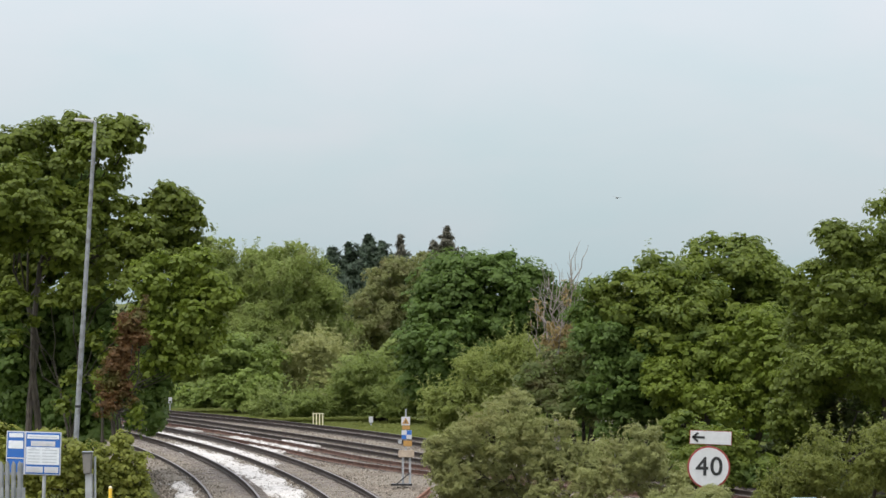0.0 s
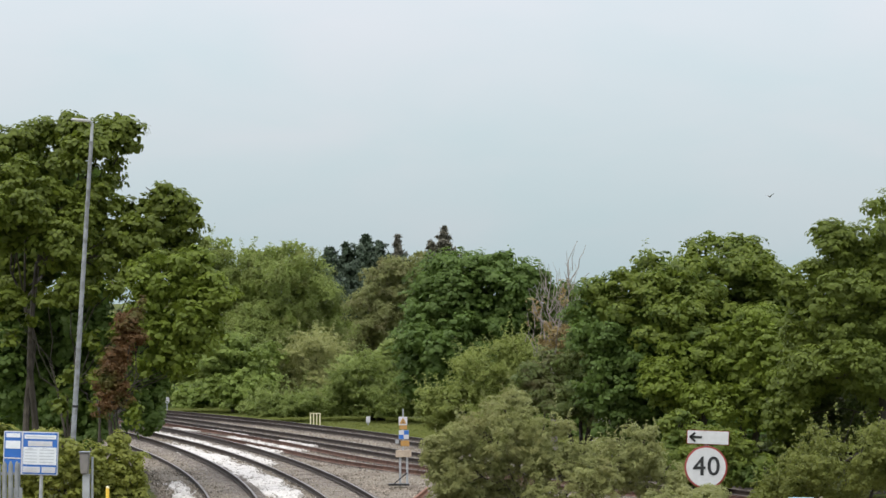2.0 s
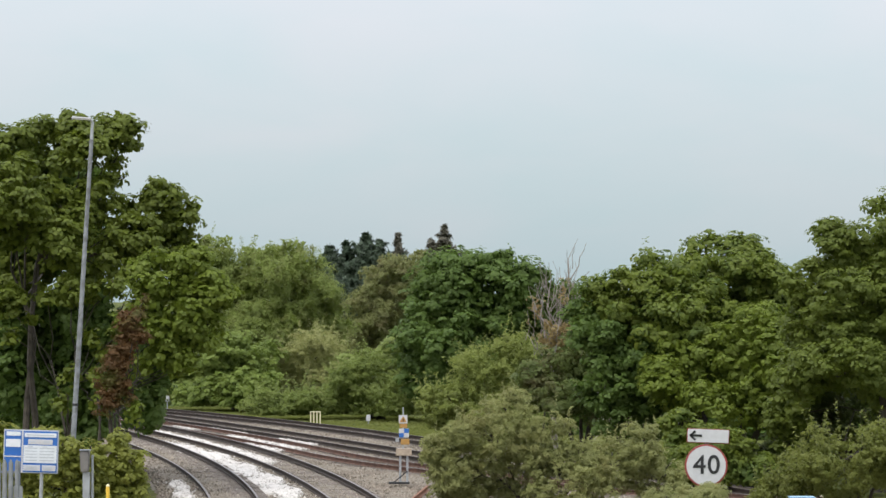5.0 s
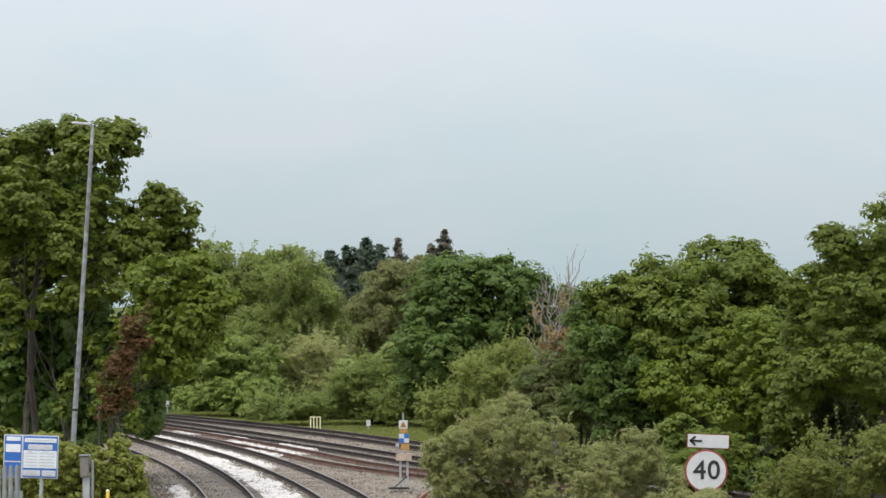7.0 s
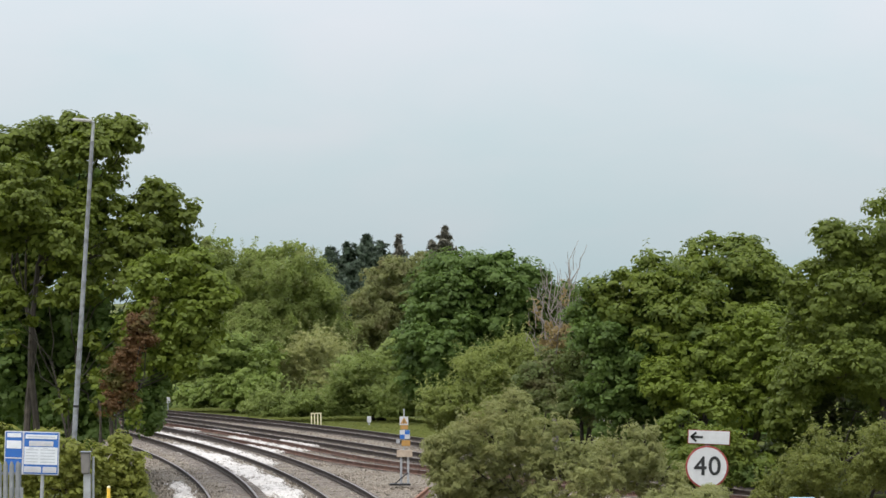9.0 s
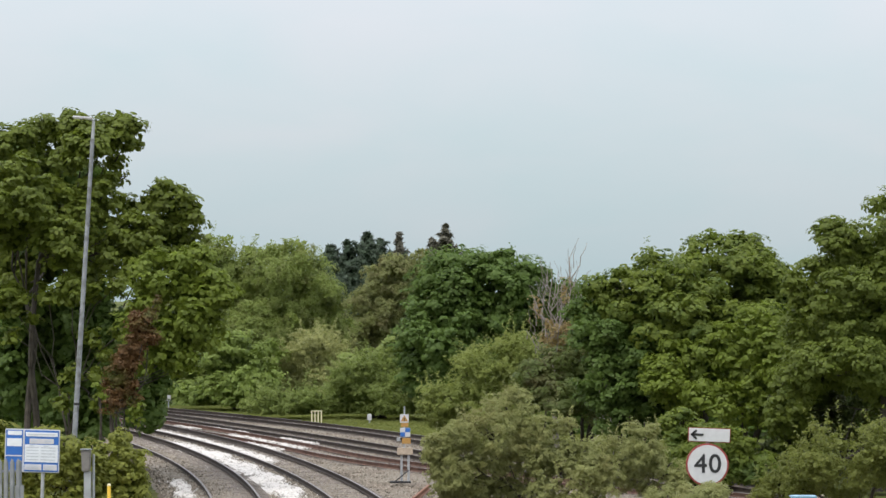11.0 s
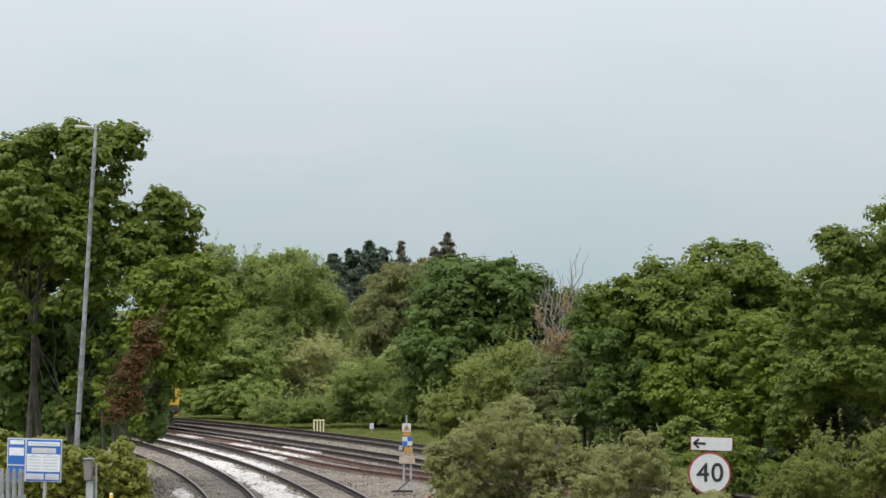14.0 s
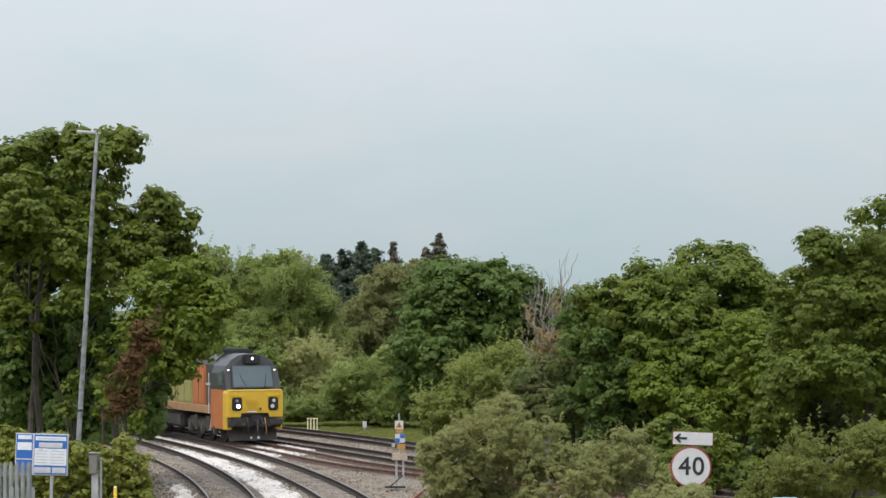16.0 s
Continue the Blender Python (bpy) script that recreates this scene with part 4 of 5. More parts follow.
# ---- things beside the line ----


def disc(bm, at, r, thick, sides=40):
    """A round plate that faces the camera's side."""
    return rod(bm, (at[0], at[1] + thick / 2, at[2]), (at[0], at[1] - thick / 2, at[2]), r, r, sides)


# leaning lamp post in the car park
lamp = thing("lamp_post", "tall grey steel lamp post leaning over the trees", "lamp post", (-11.36, 85, GROUND_Z))
lean = Vector((0.73, 0, 12.35))
bm = rodded((0, 0, 0), lean * 0.5, 0.085, 0.078, 12)
part("lower_column", bm, LAMP_STEEL, lamp)
part("upper_column", rodded(lean * 0.5, lean * 0.955, 0.072, 0.06, 12), LAMP_STEEL, lamp)
bm = rodded(lean * 0.955, lean, 0.05, 0.045, 10)
rod(bm, lean, lean + Vector((-0.12, 0, 0.06)), 0.045, 0.04, 10)
part("bracket", bm, GALVANISED, lamp)
bm = boxed((0.62, 0.26, 0.085), lean + Vector((-0.34, 0, 0.09)), 0.035, Matrix.Rotation(radians(4), 4, "Y"))
part("lantern", bm, WHITE_PAINT, lamp, "flat white street lantern")
for k in (0.18, 0.3):
    part("strap", rodded(lean * k, lean * (k + 0.006), 0.092, 0.092, 12), BLACK_PAINT, lamp)

# raised car park edge at the platform
bm = bmesh.new()
sec = [(-60, -0.5), (-60, 0.9), (-9.2, 0.9), (-8.4, -0.5)]
rings = [[bm.verts.new((x, y, z)) for x, z in sec] for y in (30, 50, 66, 74.5)]
for a, b in zip(rings, rings[1:]):
    for i in range(3):
        bm.faces.new((a[i], a[i + 1], b[i + 1], b[i]))
bm.faces.new(rings[0])
bm.faces.new(rings[-1][::-1])
bmesh.ops.recalc_face_normals(bm, faces=bm.faces)
bank = new("pavement", mesh_of("pavement", bm, BUFF_CONCRETE))
tagged(bank, "raised concrete pavement beside the platform", "pavement", kind="structure")
PAVE = 0.9

# blue notice board
board = thing("notice_board", "blue and white notice board on a grey post", "sign", (-8.81, 60, 3.29))
board.matrix_basis = pose(-8.81, 60, 3.29, 0, 1.6, 0)
part("backing", boxed((1.18, 0.03, 0.93), (0, 0.02, 0), 0.012), GALVANISED, board)
part("border", boxed((1.17, 0.012, 0.92), (0, -0.002, 0), 0.005), WHITE_PAINT, board, "white edge")


def plate(x0, x1, z0, z1, mat, name, parent, y=-0.014, thick=0.008, label=""):
    return part(name, boxed((x1 - x0, thick, z1 - z0), ((x0 + x1) / 2, y, (z0 + z1) / 2)), mat, parent, label)


left_face = plate(-0.565, -0.205, -0.44, 0.44, BLUE_SIGN, "panel", board, label="blue panel")
right_face = plate(-0.165, 0.565, -0.44, 0.44, BLUE_SIGN, "panel", board, label="blue panel with pale print")
plate(-0.53, -0.23, 0.33, 0.42, PALE_PRINT, "print_block", left_face, -0.022)
plate(-0.54, -0.225, 0.09, 0.26, PALE_PRINT, "print_block", left_face, -0.022)
plate(-0.565, -0.205, -0.125, -0.10, WHITE_PAINT, "print_line", left_face, -0.022)
plate(-0.30, -0.215, -0.42, -0.385, WHITE_PAINT, "print_line", left_face, -0.022)
plate(-0.14, 0.54, 0.31, 0.40, PALE_PRINT, "print_block", right_face, -0.022)
plate(-0.06, 0.46, 0.155, 0.265, WHITE_PAINT, "print_block", right_face, -0.022)
plate(-0.155, 0.555, -0.24, 0.135, PALE_PRINT, "print_block", right_face, -0.022)
for i in range(5):
    z = 0.075 - i * 0.065
    plate(-0.12, 0.14, z - 0.009, z + 0.009, GREY_PRINT, "print_line", right_face, -0.028)
    plate(0.19, 0.5, z - 0.009, z + 0.009, GREY_PRINT, "print_line", right_face, -0.028)
for x0, x1 in ((-0.06, 0.04), (0.25, 0.35)):
    plate(x0, x1, 0.10, 0.118, GREY_PRINT, "print_line", right_face, -0.028)
    plate(x0 + 0.02, x1 + 0.06, 0.19, 0.23, GREY_PRINT, "print_line", right_face, -0.028)
plate(-0.10, 0.49, 0.345, 0.365, GREY_PRINT, "print_line", right_face, -0.028)
for x0, x1 in ((-0.155, 0.21), (0.245, 0.54)):
    plate(x0, x1, -0.41, -0.285, WHITE_PAINT, "print_block", right_face, -0.022)
    for z in (-0.32, -0.35, -0.38):
        plate(x0 + 0.03, x1 - 0.07, z - 0.008, z + 0.008, GREY_PRINT, "print_line", right_face, -0.028)
part("post", rodded((0.235, 0.06, 0.3), (0.235, 0.06, PAVE - 3.31), 0.038, None, 12), GALVANISED, board)

# grey palisade fence
fence = thing("palisade_fence", "grey steel palisade fence beside the board", "fence", (-9.85, 58, PAVE))
for i in range(17):
    x = -1.0 + i * 0.128
    bm = loft([[(x - 0.05, 0, 0), (x - 0.02, -0.03, 0), (x + 0.02, -0.03, 0), (x + 0.05, 0, 0)],
               [(x - 0.05, 0, 2.25), (x - 0.02, -0.03, 2.31), (x + 0.02, -0.03, 2.31), (x + 0.05, 0, 2.25)],
               [(x - 0.03, -0.004, 2.30), (x - 0.014, -0.026, 2.34), (x + 0.014, -0.026, 2.34), (x + 0.03, -0.004, 2.30)]])
    part("pale", bm, FENCE_STEEL, fence)
for z in (0.4, 2.08):
    part("rail", boxed((2.2, 0.045, 0.05), (0, 0.03, z)), GREY_STEEL, fence)
for x in (-0.95, 1.05):
    part("post", boxed((0.1, 0.06, 2.3), (x, 0.09, 1.15)), GREY_STEEL, fence)
low = thing("fence_panel", "low grey steel fence panel with a bent top rail", "fence", (-8.62, 56, PAVE))
for i in range(5):
    part("pale", boxed((0.065, 0.012, 1.93), (-0.24 + i * 0.11, 0, 0.965), 0.003), FENCE_STEEL, low)
part("rail", boxed((0.6, 0.04, 0.05), (0, 0.025, 1.62)), GREY_STEEL, low)

# grey post with a small cabinet and a slim pole
meter = thing("ticket_post", "grey post with a dark box on top", "post", (-7.62, 60, GROUND_Z))
part("post", boxed((0.15, 0.12, 3.3), (0, 0, 1.65), 0.01), GALVANISED, meter)
bm = boxed((0.2, 0.2, 0.46), (-0.03, -0.02, 3.53), 0.02)
for v in bm.verts:
    v.co.x = -0.03 + (v.co.x + 0.03) * (0.8 + 0.25 * (v.co.z - 3.3) / 0.46)
part("box", bm, surface("weathered_grey", (0.16, 0.15, 0.14), 0.7, vary=0.2), meter, "dark weathered grey box")
part("lid", boxed((0.24, 0.24, 0.02), (-0.03, -0.02, 3.77), 0.006), GREY_STEEL, meter)
part("pole", rodded((0.12, 0.06, 0), (0.12, 0.06, 3.66), 0.028, None, 10), GALVANISED, meter)

bollard = thing("yellow_post", "yellow post with a pale rounded top", "post", (-7.4, 62, GROUND_Z))
part("shaft", rodded((0, 0, 0), (0, 0, 2.85), 0.04, None, 12), YELLOW_POST, bollard)
bm = bmesh.new()
bmesh.ops.create_uvsphere(bm, u_segments=12, v_segments=8, radius=0.042, matrix=Matrix.Translation((0, 0, 2.86)))
part("cap", bm, CREAM_PAINT, bollard, "cream cap", smooth=True)

# speed sign with an arrow plate
sign = thing("speed_sign", "round white speed sign reading 40 with arrow plate", "sign", (5.61, 59.5, GROUND_Z))
part("post", rodded((0.02, 0.08, 0), (0.02, 0.08, 4.2), 0.045, None, 12), GREY_STEEL, sign)
zc = 3.02 - GROUND_Z
rim = part("rim", disc(bmesh.new(), (0, 0, zc), 0.455, 0.03, 56), RED_PAINT, sign, "thin red rim")
face = part("face", disc(bmesh.new(), (0, -0.02, zc), 0.418, 0.014, 56), WHITE_PAINT, sign, "white sign face")
text = bpy.data.curves.new("speed_number", "FONT")
text.body, text.size, text.align_x, text.align_y, text.extrude, text.offset = "40", 0.56, "CENTER", "CENTER", 0.002, 0.0
text.resolution_u, text.bevel_depth = 8, 0.006
text.space_character = 1.08
text.materials.append(BLACK_PAINT)
number = new("speed_number", text)
number.parent = face
number["label"] = "black figures 40"
number.matrix_basis = pose(0.01, -0.032, zc + 0.005, 90, 0, 0)
arrow = part("arrow_plate", boxed((0.87, 0.02, 0.275), (0.045, -0.005, zc + 0.63), 0.004, Matrix.Rotation(radians(2.2), 4, "Y")), WHITE_PAINT, sign, "white plate with black arrow")
back_plate = part("plate_edge", boxed((0.9, 0.018, 0.30), (0.045, 0.012, zc + 0.627), 0.004, Matrix.Rotation(radians(2.2), 4, "Y")), RED_PAINT, sign)
bm = bmesh.new()
box(bm, (0.25, 0.008, 0.046), (-0.21, -0.021, zc + 0.642), 0, Matrix.Rotation(radians(2.2), 4, "Y"))
for s in (-1, 1):
    box(bm, (0.155, 0.008, 0.046), (-0.285, -0.021, zc + 0.645 + s * 0.042), 0, Matrix.Rotation(radians(2.2 - s * 42), 4, "Y"))
part("arrow", bm, BLACK_PAINT, arrow, "black arrow")

# lineside marker post
marker = thing("marker_post", "lineside post with white, orange and blue plates", "marker post", (-1.41, 100, -0.13))
part("mast", rodded((0.02, 0, 1.17), (0.02, 0, 2.73), 0.03, None, 10), GALVANISED, marker)
for x in (-0.08, 0.17):
    part("leg", boxed((0.08, 0.08, 1.05), (x, 0, 1.05 / 2), 0.006), GALVANISED, marker)
part("foot", boxed((0.75, 0.3, 0.07), (-0.12, 0, 0.03), 0.01), BLACK_PAINT, marker, "dark steel foot")
part("brace", rodded((-0.3, -0.04, 0.06), (0.17, -0.05, 0.45), 0.02, None, 6), BLACK_PAINT, marker)
part("junction_box", boxed((0.56, 0.2, 0.25), (0.04, -0.02, 1.13), 0.015), BUFF_CONCRETE, marker, "buff box")
warning = part("warning_plate", boxed((0.31, 0.012, 0.30), (0.02, -0.05, 2.30), 0.003), WHITE_PAINT, marker, "white plate with orange triangle")
bm = loft([[(-0.11, -0.062, 2.20), (0.15, -0.062, 2.20), (0.02, -0.062, 2.42)], [(-0.11, -0.057, 2.20), (0.15, -0.057, 2.20), (0.02, -0.057, 2.42)]])
tri = part("triangle", bm, ORANGE_SIGN, warning, "orange warning triangle")
part("symbol", boxed((0.03, 0.006, 0.11), (0.02, -0.066, 2.27)), BLACK_PAINT, warning)
part("orange_plate", boxed((0.27, 0.012, 0.14), (0.03, -0.05, 2.07), 0.003), ORANGE_SIGN, marker, "orange plate")
checker = part("checker_plate", boxed((0.36, 0.012, 0.32), (0.05, -0.05, 1.81), 0.003), WHITE_PAINT, marker, "blue and white chequered plate")
for sx, sz in ((0.09, 0.078), (-0.09, -0.078)):
    part("blue_square", boxed((0.172, 0.006, 0.152), (0.05 + sx, -0.06, 1.81 + sz)), BLUE_SIGN, checker, "blue square")
part("orange_plate", boxed((0.31, 0.012, 0.2), (0.09, -0.05, 1.50), 0.003), ORANGE_SIGN, marker, "faded orange plate")
part("lamp_box", boxed((0.13, 0.1, 0.13), (-0.19, -0.02, 1.56), 0.01), GALVANISED, marker)

# small things on the far bank
gate = thing("handrail_frame", "short cream-painted rail frame on the bank", "rail", (-6.65, 147, GROUND_Z))
for i in range(4):
    part("upright", boxed((0.06, 0.05, 0.86), (-0.25 + i * 0.165, 0, 0.43), 0.005), CREAM_PAINT, gate)
part("top_bar", boxed((0.6, 0.05, 0.05), (0, 0, 0.88), 0.005), CREAM_PAINT, gate)
for (x, y, z, h, r) in ((-3.87, 147, GROUND_Z, 0.72, 0.11), (-16.2, 165, GROUND_Z, 1.05, 0.13)):
    peg = thing("marker_peg", "small white marker peg in the grass", "post", (x, y, z), group="white pegs")
    part("stake", boxed((0.07, 0.05, h - 0.2), (0, 0.03, (h - 0.2) / 2), 0.005), GALVANISED, peg)
    part("head", boxed((r * 2, 0.05, 0.33), (0, 0, h - 0.16), 0.02), WHITE_PAINT, peg, "white head")

crate = thing("equipment_box", "low blue metal equipment box in the grass", "box", (9.25, 72, GROUND_Z))
part("body", boxed((0.58, 0.4, 1.85), (0, 0, 0.93), 0.02), surface("faded_blue", (0.10, 0.22, 0.36), 0.5, vary=0.15), crate)
part("lid", boxed((0.66, 0.46, 0.05), (0, 0, 1.88), 0.012), surface("pale_blue", (0.22, 0.36, 0.47), 0.5), crate, "pale blue lid")

scrap = thing("scrap_rail", "short rusty length of rail lying on the ballast", "rail", (-0.75, 94.6, -0.2), rz=-4.6)
bm = loft([[(u * 1.0, y, w + 0.165) for u, w in RAIL_SECTION] for y in (-3.0, 3.0)])
part("rail_bar", bm, surface("bright_rust", (0.19, 0.085, 0.05), 0.9, vary=0.35, scale=4), scrap)

# ---- diesel locomotive: front at local y = 0, standing on the rails at z = 0 ----
loco = thing("diesel_locomotive", "orange diesel locomotive with yellow front and grey cab", "locomotive")
SIZE = 1.05
loco.scale = (SIZE, SIZE, SIZE * 1.025)


def ring_at(points, y, sx=1.0, cz=None, sz=1.0):
    return [(x * sx, y, z if cz is None else cz + (z - cz) * sz) for x, z in points]


def mirrored(half):
    return half + [(-x, z) for x, z in reversed(half)]


def nose(flip):
    outline = mirrored([(0.64, 1.32), (0.70, 1.14), (1.30, 1.14), (1.32, 1.22), (1.32, 2.20), (1.28, 2.33)])
    return loft([ring_at(outline, 0.0, 0.965, 1.75, 0.95), ring_at(outline, 0.05), ring_at(outline, 0.62)])


def cab_top():
    section = mirrored([(1.29, 2.33), (1.27, 3.05), (1.16, 3.38), (0.90, 3.66), (0.55, 3.84), (0.2, 3.9)])
    front = [(x * 0.985, 0.10 + (z - 2.33) * 0.36 + 0.10 * x * x, z) for x, z in section]
    lip = [(x, 0.18 + (z - 2.33) * 0.36 + 0.10 * x * x, z) for x, z in section]
    return loft([front, lip, ring_at(section, 2.45)])


def screen_y(x, z):
    return 0.10 + (z - 2.33) * 0.36 + 0.10 * x * x


def patch(x0, x1, z0, z1, proud, thick, taper=0.0, n=8):
    """A panel that follows the curved cab front."""
    bm = bmesh.new()
    grid = []
    for layer in (0, 1):
        g = []
        for j in range(2):
            z = (z0, z1)[j]
            a, b = x0 + taper * j, x1 - taper * j
            g.append([bm.verts.new((a + (b - a) * i / n, screen_y(a + (b - a) * i / n, z) - proud + thick * layer, z)) for i in range(n + 1)])
        grid.append(g)
    (f0, f1), (b0, b1) = grid
    for i in range(n):
        bm.faces.new((f0[i], f0[i + 1], f1[i + 1], f1[i]))
        bm.faces.new((b0[i], b1[i], b1[i + 1], b0[i + 1]))
        bm.faces.new((f0[i], b0[i], b0[i + 1], f0[i + 1]))
        bm.faces.new((f1[i], f1[i + 1], b1[i + 1], b1[i]))
    for k in (0, n):
        bm.faces.new((f0[k], f1[k], b1[k], b0[k]))
    bmesh.ops.recalc_face_normals(bm, faces=bm.faces)
    return bm


front = part("nose", nose(1), LOCO_YELLOW, loco, "yellow warning front panel")
# dark panel colour stands in for the shade between the bars
part("grille_back", boxed((0.70, 0.012, 0.50), (-0.12, 0.008, 1.70)), surface("grille_shade", (0.15, 0.09, 0.015), 0.6), front)
for i in range(7):
    z = 1.5 + i * 0.068
    part("grille_bar", boxed((0.66, 0.02, 0.034), (-0.12, -0.01, z), 0.004), LOCO_YELLOW, front)
# paler yellow paints the highlight along the top edge of the nose
part("top_ledge", boxed((2.5, 0.16, 0.05), (0, 0.06, 2.335), 0.015), surface("yellow_highlight", (0.80, 0.62, 0.16), 0.5), front)
bm = bmesh.new()
rod(bm, (0.24, 0.02, 1.52), (0.24, -0.03, 1.52), 0.115, 0.10, 20)
badge = part("socket", bm, LOCO_YELLOW, front, "round yellow socket cover")
part("socket_plug", rodded((0.24, -0.028, 1.52), (0.24, -0.04, 1.52), 0.062, 0.06, 16), LOCO_DUST, front)
for s in (-1, 1):
    pod = part("headlight_pod", boxed((0.47, 0.10, 0.57), (s * 0.85, -0.01, 1.73), 0.05), BLACK_PAINT, loco, "black headlight recess")
    part("pod_brow", boxed((0.62, 0.09, 0.10), (s * 0.86, 0.0, 2.09), 0.03, Matrix.Rotation(radians(-s * 6), 4, "Y")), LOCO_YELLOW, front)
    bm = rodded((s * 0.80, -0.05, 1.63), (s * 0.80, -0.075, 1.63), 0.095, 0.085, 20)
    part("headlight", bm, LAMP_ON if s < 0 else LAMP_DIM, pod, "lit white headlight" if s < 0 else "unlit headlight lens")
    part("tail_light", rodded((s * 0.86, -0.05, 1.88), (s * 0.86, -0.07, 1.88), 0.075, 0.07, 16), LAMP_DIM if s > 0 else GREY_STEEL, pod)
    buffer = part("buffer", boxed((0.62, 0.16, 0.36), (s * 0.86, -0.30, 0.96), 0.06), LOCO_DARK, loco, "dark oblong buffer head")
    part("buffer_shank", rodded((s * 0.86, -0.25, 0.96), (s * 0.86, 0.3, 0.96), 0.13, 0.16, 14), LOCO_DARK, buffer)
    part("corner_skirt", loft([ring_at([(s * 1.06, 0.62), (s * 1.3, 0.62), (s * 1.32, 1.16), (s * 0.98, 1.16)], 0.12), ring_at([(s * 1.06, 0.62), (s * 1.3, 0.62), (s * 1.32, 1.16), (s * 0.98, 1.16)], 0.62)]), LOCO_YELLOW, loco, "yellow corner skirt")
    part("cab_side", boxed((0.06, 1.85, 1.72), (s * 1.29, 1.53, 1.475), 0.02), LOCO_ORANGE, loco, "orange cab side")

cab = part("cab_top", cab_top(), LOCO_GREY, loco, "dark grey upper cab")
part("windscreen_surround", patch(-0.99, 0.99, 2.42, 3.42, 0.008, 0.02, 0.03), BLACK_PAINT, cab)
part("windscreen", patch(-0.93, 0.93, 2.48, 3.37, 0.018, 0.02, 0.035), GLASS, cab, "grey-green windscreen glass")
for x0, x1 in ((-0.35, -0.6), (0.5, 0.62)):
    bm = rodded((x0, screen_y(x0, 2.44) - 0.04, 2.44), (x1, screen_y(x1, 3.0) - 0.04, 3.0), 0.012, None, 6)
    part("wiper", bm, BLACK_PAINT, cab)
housing = part("roof_lamp_housing", boxed((0.76, 0.5, 0.42), (0, 0.66, 3.66), 0.06), BLACK_PAINT, cab, "black roof lamp housing")
part("roof_lamp", rodded((0.0, 0.42, 3.70), (0.0, 0.395, 3.70), 0.055, 0.05, 18), LAMP_ON, housing, "lit white roof lamp")
for s in (-1, 1):
    y = screen_y(1.08, 3.2)
    part("marker_light", rodded((s * 1.08, y + 0.02, 3.2), (s * 1.08, y - 0.03, 3.2), 0.04, 0.036, 14), glow("marker_glow", (1.0, 0.96, 0.9), 1.2), cab, "small white marker light")
    part("side_window", boxed((0.03, 0.62, 0.66), (s * 1.285, 1.05, 2.85), 0.01), GLASS, cab, "cab side window")
    part("handrail", rodded((s * 1.37, 2.55, 1.25), (s * 1.37, 2.55, 3.05), 0.024, None, 8), WHITE_PAINT, loco, "white grab rail")
    part("mirror", boxed((0.2, 0.05, 0.1), (s * 1.44, 2.45, 2.55), 0.01), WHITE_PAINT, loco)
    part("sill", boxed((0.14, 16.6, 0.34), (s * 1.25, 10.8, 1.40), 0.02), LOCO_SILL, loco, "dusty orange side sill")
part("cab_floor", boxed((2.5, 2.3, 1.6), (0, 1.35, 1.55), 0.03), LOCO_GREY, loco)
part("deck", boxed((2.5, 18.0, 0.2), (0, 11.2, 1.36), 0.02), LOCO_DARK, loco)

# narrow hood behind the cab, in panels
for y0, y1, mat, label in ((2.7, 3.9, LOCO_GREY, "dark grey hood panel"), (3.95, 6.1, LOCO_ORANGE, "orange hood panel"), (6.15, 8.5, LOCO_LIME, "dull lime hood panel"),
                           (8.55, 11.0, LOCO_LIME, "dull lime hood panel"), (11.05, 13.6, LOCO_ORANGE, "orange hood panel"), (13.65, 18.2, LOCO_LIME, "dull lime hood panel")):
    panel = part("hood_panel", boxed((2.16, y1 - y0, 1.95), (0, (y0 + y1) / 2, 2.43), 0.05), mat, loco, label)
    for s in (-1, 1):
        for k in range(2):
            yy = y0 + (y1 - y0) * (0.28 + 0.44 * k)
            part("hood_door", boxed((0.03, (y1 - y0) * 0.38, 1.5), (s * 1.09, yy, 2.4), 0.008), mat, panel)
roof_section = mirrored([(1.09, 3.38), (1.02, 3.62), (0.72, 3.86), (0.3, 3.92)])
part("roof", loft([ring_at(roof_section, 2.5), ring_at(roof_section, 18.2)]), LOCO_GREY, loco, "dark grey roof")
for y in (3.4, 5.4, 7.4, 12.5):
    grille = part("roof_grille", boxed((1.5, 1.7, 0.16), (0, y, 3.96), 0.03), BLACK_PAINT, loco)
    for k in range(7):
        part("slat", boxed((1.46, 0.05, 0.05), (0, y - 0.7 + k * 0.23, 4.06)), LOCO_GREY, grille)
part("exhaust", boxed((0.5, 0.9, 0.14), (0.1, 9.6, 3.98), 0.03), BLACK_PAINT, loco)
part("rear_cab", boxed((2.6, 2.3, 2.7), (0, 19.5, 2.5), 0.12), LOCO_GREY, loco)
part("rear_nose", boxed((2.62, 0.5, 1.3), (0, 20.7, 1.72), 0.08), LOCO_YELLOW, loco, "yellow rear end")

# front beam, plough and coupling
part("buffer_beam", boxed((2.5, 0.35, 0.42), (0, 0.22, 0.93), 0.03), LOCO_DARK, loco)
bm = loft([[(-1.1, 0.10, 0.14), (1.1, 0.10, 0.14), (1.18, 0.35, 0.72), (-1.18, 0.35, 0.72)], [(-1.1, 0.16, 0.14), (1.1, 0.16, 0.14), (1.18, 0.41, 0.72), (-1.18, 0.41, 0.72)]])
for v in bm.verts:
    v.co.y += 0.28 * abs(v.co.x) ** 1.5 * 0.5
part("plough", bm, LOCO_DUST, loco, "dusty dark snowplough")
part("coupling_plate", boxed((0.42, 0.12, 0.5), (0.02, -0.02, 1.02), 0.03), BLACK_PAINT, loco)
